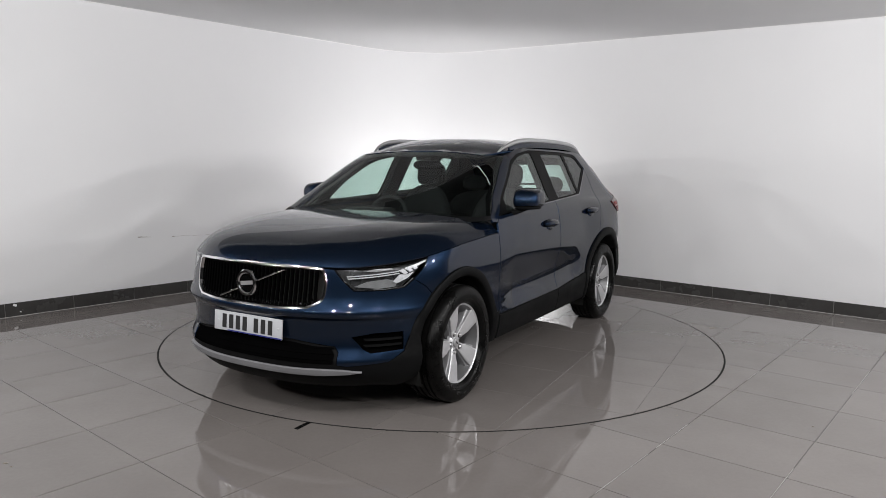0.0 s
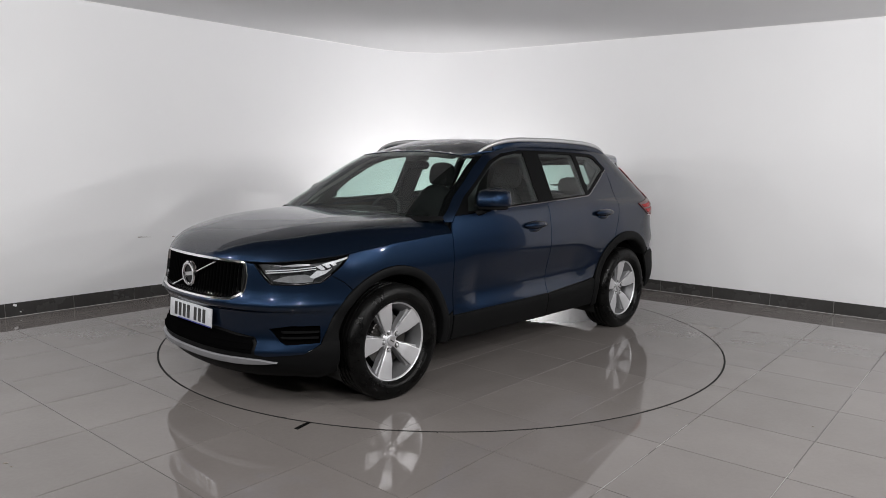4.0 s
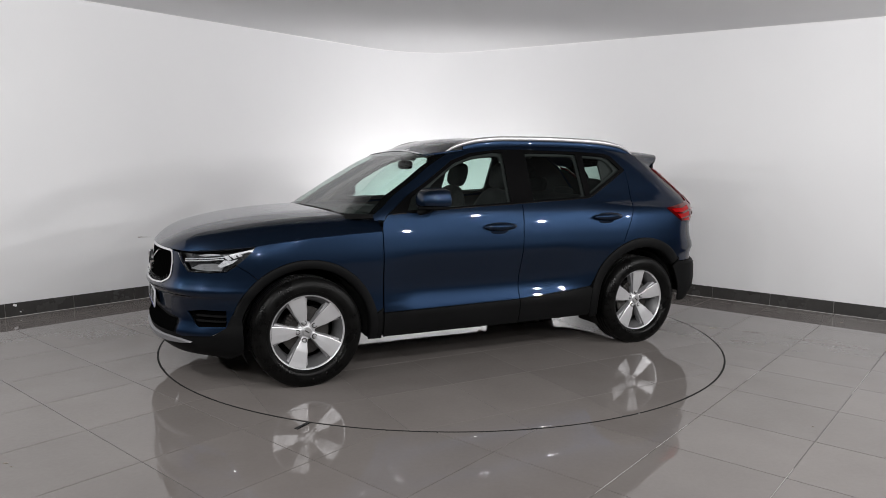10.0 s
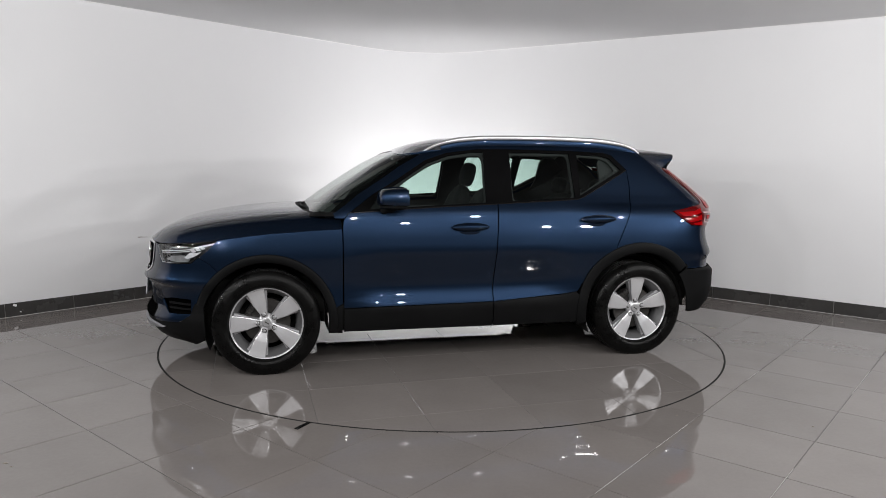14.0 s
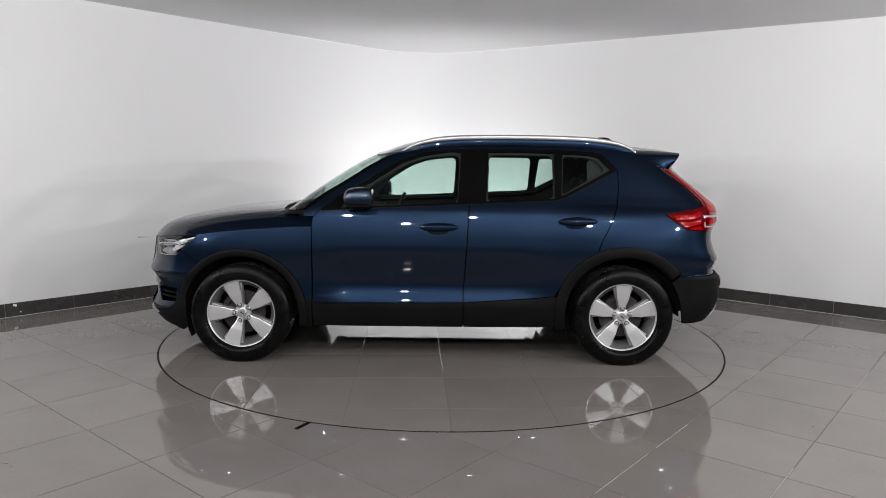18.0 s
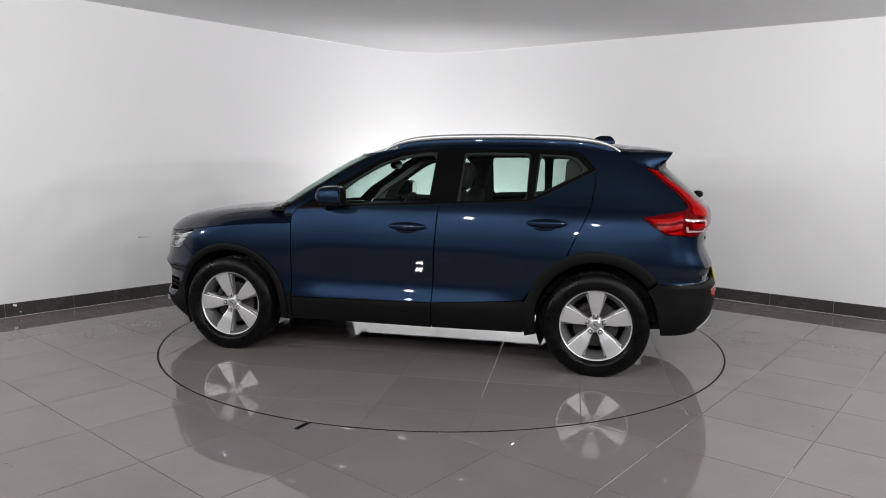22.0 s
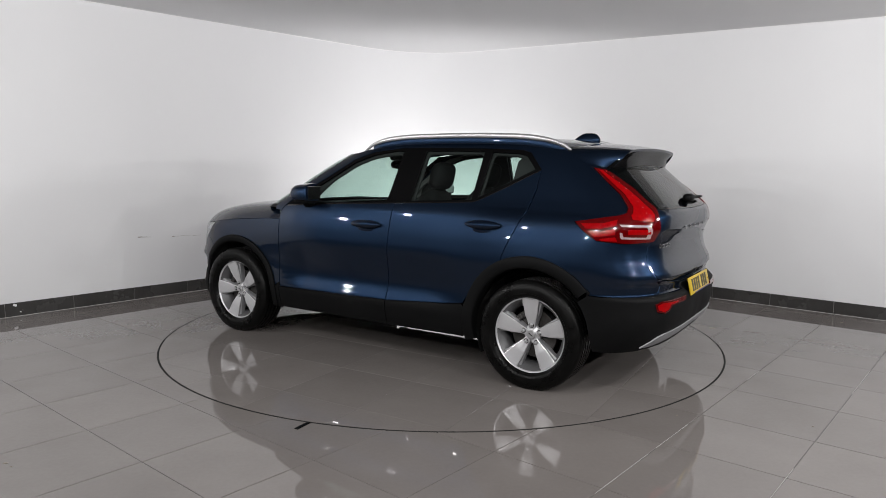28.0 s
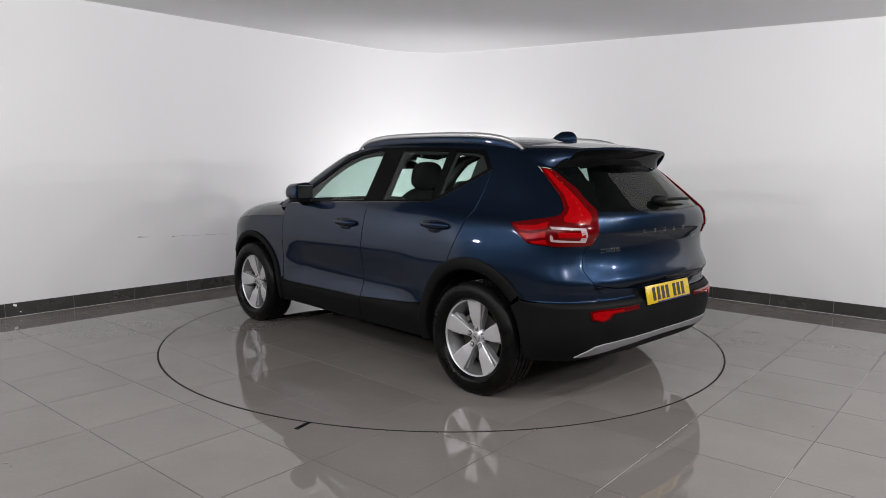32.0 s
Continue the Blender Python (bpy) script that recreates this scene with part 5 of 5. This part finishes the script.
def build_headlamps():
    ring = F((0.515, 0.853), (0.562, 0.796), (0.617, 0.743), (0.741, 0.743), (0.805, 0.754)) + S((1.772, 0.794), (1.71, 0.847), (1.660, 0.902), (1.80, 0.888), (1.95, 0.871))
    for side in (1, -1):
        lamp = strip("headlamp", car, LAMP_BACK, False, ring, -0.050, side, 0, 0.03, "clear headlamp with a pale hammer-shaped running light")
        strip("lens", lamp, LENS, False, ring, -0.001, side, 0, 0.03, "clear headlamp lens").visible_shadow = False
        strip("rim", lamp, CHROME, False, ring[:1] + F((0.562, 0.796), (0.617, 0.743), (0.741, 0.743), (0.805, 0.754)) + S((1.772, 0.794), (1.776, 0.798)) + F((0.803, 0.758), (0.741, 0.747), (0.620, 0.747), (0.566, 0.798), (0.520, 0.852)), -0.002, side, 0.02, 0.02, "thin bright lamp edge")
        # hammer-shaped running light: a double stem and a forked head
        for dz in (0.0, -0.0115):
            strip("running_light", lamp, LAMP_PALE, False, S((2.045, 0.819 + dz), (1.95, 0.830 + dz), (1.845, 0.843 + dz), (1.845, 0.838 + dz), (1.95, 0.825 + dz), (2.043, 0.814 + dz)), -0.010, side, 0.012, 0.02, "pale hammer-shaped running light")
        for k in range(3):
            u = 0.034 * k
            strip("running_light", lamp, LAMP_PALE, False, S((1.845 - u, 0.845 + 0.34 * u), (1.820 - u, 0.852 + 0.34 * u), (1.800 - u * 0.9, 0.828 + 0.34 * u), (1.818 - u * 0.9, 0.822 + 0.34 * u)), -0.010, side, 0.012, 0.02, "pale lamp segment")
        strip("running_light", lamp, LAMP_PALE, False, S((1.812, 0.858), (1.74, 0.878), (1.667, 0.895), (1.674, 0.885), (1.735, 0.866), (1.806, 0.846)), -0.012, side, 0.012, 0.02)
        strip("running_light", lamp, LAMP_PALE, False, S((1.842, 0.822), (1.800, 0.820), (1.765, 0.831), (1.80, 0.803), (1.86, 0.776), (1.878, 0.786)), -0.014, side, 0.012, 0.02)
        strip("reflector_bowl", lamp, LAMP_GREY, False, S((2.03, 0.762), (1.98, 0.790), (1.90, 0.800), (1.85, 0.786), (1.865, 0.757), (1.94, 0.750)), -0.028, side, 0.01, 0.02, "grey frosted reflector")
        strip("reflector_bowl", lamp, LAMP_GREY, False, S((1.99, 0.846), (1.93, 0.862), (1.87, 0.862), (1.87, 0.852), (1.95, 0.841)), -0.028, side, 0.01, 0.02, "grey frosted reflector")


build_headlamps()


def build_plate(name, mat, at, lean, turn, label):
    bm = bmesh.new()
    box(bm, -0.26, 0.26, -0.004, 0.004, -0.0555, 0.0555, 0.003, 2)
    plate = part(name, bm, mat, car, label, m=Matrix.Translation(at) @ pose(0, 0, 0, 0, 0, turn) @ pose(0, 0, 0, lean))
    x = -0.198
    for k in range(7):
        x += 0.033 if k == 4 else 0
        bm = bmesh.new()
        box(bm, x + 0.005, x + 0.037, -0.0056, -0.0038, -0.0385, 0.0405, 0.002, 1)
        part("plate_bar", bm, PLATE_INK, plate)
        x += 0.053
    for sx in (-0.228, 0.232):
        bm = bmesh.new()
        lathe(bm, [(0.0, 0.003), (0.007, 0.003), (0.009, 0.0)], 12)
        part("plate_screw", bm, mat, plate, m=pose(sx, -0.004, 0, 0, 0, 180))
    bm = bmesh.new()
    box(bm, -0.15, 0.26, -0.0054, -0.004, -0.054, -0.0475)
    part("plate_strip", bm, PLATE_BLUE, plate, smooth=False)


build_plate("front_number_plate", WHITE_PLATE, nose_at(0, 0.520, 0.016), -4, 90, "white front number plate with black bars")
build_plate("rear_number_plate", YELLOW_PLATE, tail_at(0, 0.637, 0.022), -13, -90, "yellow rear number plate with black bars")


def build_mirrors():
    for side in (1, -1):
        def shape(v):
            # rounded in front, cut flat behind, tapering outwards and below
            x = v.x if v.x > 0 else max(v.x, -0.62) * 1.0
            return Vector((x * (1 - 0.16 * max(0.0, v.z)) - 0.10 * v.y * side, v.y * (1 - 0.10 * max(0.0, v.z)), max(v.z, -0.72) * (1 - 0.10 * v.x) * (1 - 0.10 * v.y * side)))
        bm = bmesh.new()
        blob(bm, (0.500, 0.944 * side, 1.186), (0.116, 0.088, 0.070), 3.8, 22, 36, shape)
        mirror = part("door_mirror", bm, PAINT, car, "blue door mirror with a black foot")
        bm = bmesh.new()
        blob(bm, (0.500, 0.936 * side, 1.132), (0.104, 0.076, 0.028), 2.8, 10, 24, shape)
        part("lower_cover", bm, BLACK, mirror, "black lower mirror cover")
        bm = bmesh.new()
        tube(bm, [(0.50, 0.925 * side, 1.128), (0.52, 0.89 * side, 1.108), (0.545, 0.855 * side, 1.092), (0.56, 0.815 * side, 1.085)], rounded(0.085, 0.035, 3), up=Vector((0, 0, 1)))
        part("foot", bm, BLACK, mirror)
        bm = bmesh.new()
        box(bm, 0.416, 0.421, -0.066, 0.066, -0.05, 0.05, 0.002, 1)
        part("mirror_glass", bm, CHROME, mirror, "mirror glass", m=pose(0, 0.94 * side, 1.19))
        bm = bmesh.new()
        tube(bm, [(0.520 - 0.02 * i, (1.006 + 0.004 * math.sin(i)) * side, 1.148) for i in range(6)], rounded(0.010, 0.008, 2))
        part("indicator", bm, LENS, mirror, "clear mirror indicator")


build_mirrors()


def build_handles():
    for x, z, doors in ((-0.040, 0.978, front_doors), (-1.008, 1.027, rear_doors)):
        for side, door in zip((1, -1), doors):
            y = max(on_skin(True, "s", x, z - k)[0].y for k in (0.0, 0.02, 0.04))
            bm = bmesh.new()
            blob(bm, (x + 0.005, (y - 0.008) * side, z - 0.030), (0.080, 0.016, 0.024), 2.2, 10, 24)
            part("handle_recess", bm, PAINT, door, "rounded cup behind the door handle")
            bm = bmesh.new()
            blob(bm, (x, (y + 0.008) * side, z + 0.002), (0.136, 0.034, 0.031), 1.9, 18, 44)
            part("door_handle", bm, PAINT, door, "blue pull door handle")


build_handles()


def build_rails():
    z_of = curve((-1.47, 1.512), (-1.42, 1.545), (-1.30, 1.582), (-1.06, 1.606), (-0.65, 1.614), (-0.25, 1.609), (-0.04, 1.594), (0.10, 1.566), (0.185, 1.533), (0.24, 1.498))
    y_of = curve((-1.47, 0.590), (-1.0, 0.602), (-0.4, 0.604), (0.06, 0.592), (0.24, 0.562))
    xs = [-1.47 + 1.71 * i / 40 for i in range(41)]
    for side in (1, -1):
        bm = bmesh.new()
        tube(bm, [(x, y_of(x) * side, z_of(x)) for x in xs], lambda t: rounded(0.029 * (0.5 + 0.5 * min(1, 8 * t, 8 * (1 - t))), 0.035 * (0.45 + 0.55 * min(1, 7 * t, 7 * (1 - t))), 3, 0.45))
        rail = part("roof_rail", bm, SATIN, car, "satin silver roof rail")
        bm = bmesh.new()
        tube(bm, [(x, (y_of(x) + 0.012) * side, z_of(x) - 0.037) for x in xs[1:-3]], rounded(0.016, 0.044, 2))
        part("rail_seal", bm, PAINT, rail, "blue moulding under the roof rail")
    bm = bmesh.new()

    def fin(v):
        lift = step01(v.z, -0.4, 1.0)
        return Vector((v.x * (1 - 0.34 * lift) - 0.16 * lift, v.y * (1 - 0.40 * lift), v.z))
    blob(bm, (-1.345, 0, 1.604), (0.098, 0.036, 0.041), 3.0, 14, 24, fin)
    part("roof_aerial", bm, PAINT, car, "blue shark-fin roof aerial")


build_rails()


def build_tail_fittings():
    # wiper
    bm = bmesh.new()
    blob(bm, tail_at(-0.01, 1.196, 0.024), (0.034, 0.065, 0.026), 2.6, 8, 16)
    wiper = part("rear_wiper", bm, BLACK, car, "black rear wiper")
    bm = bmesh.new()
    tube(bm, [tail_at(-0.02 - 0.37 * i / 8, 1.196 - 0.006 * i / 8, 0.026) for i in range(9)], lambda t: rounded(0.036 - 0.020 * t, 0.026 - 0.010 * t, 2))
    part("wiper_arm", bm, BLACK, wiper)
    # raised letters and model badge, as plain bars
    for k in range(5):
        bm = bmesh.new()
        at = tail_at(0.235 - 0.117 * k if k != 2 else 0.001, 1.035, 0.003)
        for y0, y1, z0, z1 in ((-0.0125, -0.0080, -0.0095, 0.0095), (0.0080, 0.0125, -0.0095, 0.0095), (-0.0085, 0.0085, 0.0055, 0.0095), (-0.0085, 0.0085, -0.0095, -0.0055)):
            box(bm, -0.003, 0.003, y0, y1, z0, z1, 0.001, 1)
        part("badge_bar", bm, BADGE, tailgate, "chrome badge", m=Matrix.Translation(at) @ pose(0, 0, 0, 0, 8, 0))
    for k in range(4):
        bm = bmesh.new()
        y = 0.575 - 0.043 * k
        p, n = on_skin(True, "r", y, 0.938, 0.003)
        for x0, x1, z0, z1 in ((-0.0135, -0.0095, -0.0105, 0.0105), (0.0095, 0.0135, -0.0105, 0.0105), (-0.0100, 0.0100, 0.0068, 0.0105), (-0.0100, 0.0100, -0.0105, -0.0068)):
            box(bm, x0, x1, -0.003, 0.003, z0, z1, 0.001, 1)
        part("badge_bar", bm, BADGE, tailgate, "chrome badge", m=Matrix.Translation(p) @ n.to_track_quat("Y", "Z").to_matrix().to_4x4())
    for k in range(2):
        bm = bmesh.new()
        p, n = on_skin(True, "r", 0.44 + 0.035 * k, 0.965, 0.003)
        box(bm, -0.010, 0.010, -0.003, 0.003, -0.004, 0.004, 0.002, 1)
        part("badge_bar", bm, BADGE, tailgate, "chrome badge", m=Matrix.Translation((p.x, -p.y, p.z)) @ Vector((n.x, -n.y, n.z)).to_track_quat("Y", "Z").to_matrix().to_4x4())
    bm = bmesh.new()
    box(bm, -1.800, -1.785, -0.15, 0.15, 1.474, 1.481, 0.002, 1)
    part("brake_light", bm, RED, car, "slim red high brake light")
    # front wipers
    for y0, y1 in ((-0.52, 0.08), (0.10, 0.62)):
        bm = bmesh.new()
        pts = [(1.10 - 0.20 * (abs(y) / 0.8) ** 2, y, 1.090 - 0.035 * (abs(y) / 0.8) ** 2) for y in (y0 + (y1 - y0) * i / 10 for i in range(11))]
        tube(bm, pts, rounded(0.022, 0.018, 2))
        part("front_wiper", bm, BLACK, car, "black windscreen wiper")


build_tail_fittings()


def build_cabin():
    bm = bmesh.new()
    box(bm, 0.42, 0.98, -0.70, 0.70, 0.66, 1.005, 0.06, 3)
    box(bm, 0.62, 0.96, -0.62, 0.62, 0.95, 1.040, 0.04, 3)
    dash = part("dashboard", bm, TRIM, car, "dark dashboard")
    bm = bmesh.new()
    box(bm, 0.42, 0.70, -0.55, -0.20, 0.98, 1.075, 0.035, 3)
    part("instrument_hood", bm, TRIM, dash)
    bm = bmesh.new()
    box(bm, 0.44, 0.47, -0.10, 0.10, 0.86, 1.03, 0.01, 2)
    part("touch_screen", bm, GLOSS, dash, "dark upright touch screen")
    bm = bmesh.new()
    rows = []
    for i in range(40):
        a = 2 * math.pi * i / 40
        rows.append([bm.verts.new(((0.017 * math.sin(b)), (0.182 + 0.017 * math.cos(b)) * math.cos(a), (0.182 + 0.017 * math.cos(b)) * math.sin(a))) for b in (2 * math.pi * j / 10 for j in range(10))])
    for i in range(40):
        for j in range(10):
            bm.faces.new((rows[i][j], rows[i][(j + 1) % 10], rows[(i + 1) % 40][(j + 1) % 10], rows[(i + 1) % 40][j]))
    box(bm, -0.03, 0.02, -0.07, 0.07, -0.06, 0.05, 0.02, 2)
    for a in (0, 180, 270):
        box(bm, -0.012, 0.012, 0.05, 0.185, -0.02, 0.02, 0.006, 1, m=pose(0, 0, 0, a, 0, 0))
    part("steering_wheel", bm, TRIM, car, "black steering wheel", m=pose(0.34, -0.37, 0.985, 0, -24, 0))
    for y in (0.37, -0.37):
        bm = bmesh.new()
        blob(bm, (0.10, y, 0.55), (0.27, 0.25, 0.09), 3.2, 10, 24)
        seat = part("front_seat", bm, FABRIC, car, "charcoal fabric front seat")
        bm = bmesh.new()

        def back(v):
            return Vector((v.x * (1 + 0.25 * abs(v.y)) , v.y * (1 - 0.22 * step01(v.z, 0.2, 1.0)), v.z))
        blob(bm, (0, 0, 0), (0.075, 0.255, 0.34), 3.0, 16, 24, back)
        part("backrest", bm, FABRIC, seat, m=pose(-0.22, y, 0.905, 0, -17, 0))
        bm = bmesh.new()
        blob(bm, (0, 0, 0), (0.052, 0.135, 0.105), 3.0, 12, 24)
        part("headrest", bm, FABRIC, seat, m=pose(-0.355, y, 1.325, 0, -14, 0))
        bm = bmesh.new()
        for k in (-0.05, 0.05):
            tube(bm, [(-0.30, y + k, 1.16), (-0.345, y + k, 1.30)], rounded(0.012, 0.012, 2), up=Vector((1, 0, 0)))
        part("headrest_post", bm, TRIM, seat)
    bm = bmesh.new()
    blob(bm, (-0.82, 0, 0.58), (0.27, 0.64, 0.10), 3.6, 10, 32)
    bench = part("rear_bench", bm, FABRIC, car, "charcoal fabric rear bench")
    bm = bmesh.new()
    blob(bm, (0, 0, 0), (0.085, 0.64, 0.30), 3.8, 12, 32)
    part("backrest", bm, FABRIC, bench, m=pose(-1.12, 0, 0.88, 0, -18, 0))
    for y in (0.40, 0.0, -0.40):
        bm = bmesh.new()
        blob(bm, (0, 0, 0), (0.048, 0.125, 0.075 if y else 0.05), 2.8, 10, 20)
        part("headrest", bm, FABRIC, bench, m=pose(-1.23, y, 1.235 if y else 1.18, 0, -12, 0))
    bm = bmesh.new()
    blob(bm, (0.31, 0.0, 1.405), (0.025, 0.125, 0.036), 3.0, 10, 20)
    glass = part("rear_view_mirror", bm, GLOSS, car, "black rear-view mirror")
    bm = bmesh.new()
    box(bm, 0.24, 0.375, -0.07, 0.07, 1.44, 1.485, 0.015, 2)
    part("sensor_housing", bm, TRIM, glass)
    bm = bmesh.new()
    box(bm, -1.80, -1.20, -0.60, 0.60, 0.98, 1.02, 0.01, 1)
    part("parcel_shelf", bm, TRIM, car, "dark parcel shelf")
    panel("centre_pillar", car, TRIM, True, S((-0.175, 1.10), (-0.20, 1.505), (-0.395, 1.510), (-0.37, 1.11), (-0.37, 0.95), (-0.20, 0.95)), off=-0.045, thick=0.02, step=0.06, label="dark centre pillar trim")
    panel("window_bar", car, BLACK, True, S((-0.862, 1.17), (-0.870, 1.512), (-0.926, 1.508), (-0.906, 1.18)), off=-0.015, thick=0.02, step=0.06, label="black bar between the rear side windows")


build_cabin()


# ---- small marks on the walls and the floor ----
def build_marks():
    wall = bpy.data.objects["wall_corner"]
    n1 = Vector((C1.y, -C1.x, 0))
    marks = ((0.500, 0.637, 0.045, 0.008, SCUFF), (0.548, 0.634, 0.060, 0.005, SCUFF), (0.600, 0.630, 0.030, 0.003, GREY_SCUFF), (0.86, 0.620, 0.028, 0.006, SCUFF), (0.90, 0.618, 0.05, 0.003, GREY_SCUFF),
             (1.00, 0.616, 0.12, 0.003, GREY_SCUFF), (1.13, 0.612, 0.10, 0.003, GREY_SCUFF), (1.30, 0.607, 0.13, 0.004, GREY_SCUFF), (1.46, 0.604, 0.10, 0.003, SCUFF))
    for k, (s, z, w, h, mat) in enumerate(marks):
        at = LEFT_AT + C1 * s + n1 * 0.0007
        bm = bmesh.new()
        box(bm, -w / 2, w / 2, -0.0006, 0.0006, -h / 2, h / 2, 0.0005, 1)
        part("scuff_mark", bm, mat, wall, "long brown scuff on the white wall" if not k else "", m=Matrix.Translation((at.x, at.y, z)) @ pose(0, 0, 0, 0, 0, 49.3) @ pose(0, 0, 0, 0, 3 + 4 * (k % 3 - 1), 0))
    board = bpy.data.objects["baseboard"]
    for px, py, z, w, h in ((-3.86, 0.37, 0.105, 0.030, 0.022), (-3.83, 0.40, 0.040, 0.016, 0.008)):
        at = Vector((px, py, 0)) + n1 * 0.013
        bm = bmesh.new()
        box(bm, -w / 2, w / 2, -0.001, 0.001, -h / 2, h / 2, 0.0008, 1)
        part("paint_chip", bm, WALL, board, m=Matrix.Translation((at.x, at.y, z)) @ pose(0, 0, 0, 0, 25, 49.3))
    # a short rubber strip by the turntable's edge, and crumbs of dirt
    bm = bmesh.new()
    box(bm, -0.055, 0.055, -0.012, 0.012, 0.0, 0.004, 0.002, 1)
    tagged(part("rubber_strip", bm, RUBBER, None, "", m=pose(-0.745, -2.175, 0.001, 0, 0, 62)), "short black rubber strip beside the turntable edge", "rubber strip")
    bm = bmesh.new()
    for x, y, r in ((2.378, 0.217, 0.018), (2.40, 0.21, 0.011), (3.694, 0.501, 0.010), (-2.032, -2.675, 0.010), (-1.984, -2.71, 0.005), (0.4, -3.0, 0.005), (-0.55, -3.1, 0.007), (1.35, -1.95, 0.005), (2.55, -0.4, 0.006), (2.05, -2.1, 0.006), (-2.3, -0.95, 0.006)):
        blob(bm, (x, y, 0.001), (r * 1.5, r * 0.6, r * 0.22), 2.0, 4, 8)
    tagged(part("floor_dirt", bm, SCUFF, None), "crumbs of dark dirt on the polished floor", "dirt", kind="stuff")
    # pale worn stretches of the joints
    bm = bmesh.new()
    for c, r0, r1 in ((COLUMNS[14], -1.40, -0.946), (COLUMNS[14], 0.493, 1.137), (COLUMNS[13], 0.351, 0.623), (COLUMNS[13], -1.80, -1.25), (COLUMNS[13], -1.15, -0.726)):
        a, b = E1 * r0 + E2 * c, E1 * r1 + E2 * c
        d, o = (b - a).normalized(), E2 * 0.0013
        vs = [bm.verts.new((p.x, p.y, 0.0003)) for p in (a - o, b - o, b + o, a + o)]
        bm.faces.new(vs)
    part("pale_joint", bm, PALE_GROUT, bpy.data.objects["floor"], "pale worn grout", smooth=False)


GREY_SCUFF = grained("grey_scuff", (0.40, 0.385, 0.365), (0.58, 0.57, 0.55), 30, 0.7, 0.85, 120)
SCUFF = grained("brown_scuff", (0.10, 0.075, 0.05), (0.22, 0.19, 0.15), 30, 0.7, 0.85, 120)
build_marks()


# ---- what moves: the turntable carries the car round at an even pace ----
def motions():
    turn = lambda t: 239.545 - 3.3015 * t
    steps = [2.0 * k for k in range(17)]
    walk(turntable, [(t, pose(0, 0, 0, 0, 0, turn(t))) for t in steps])
    walk(car, [(t, pose(0, 0, 0, 0, 0, turn(t)) @ pose(0.0707, 0.0795, -0.003)) for t in steps])


motions()
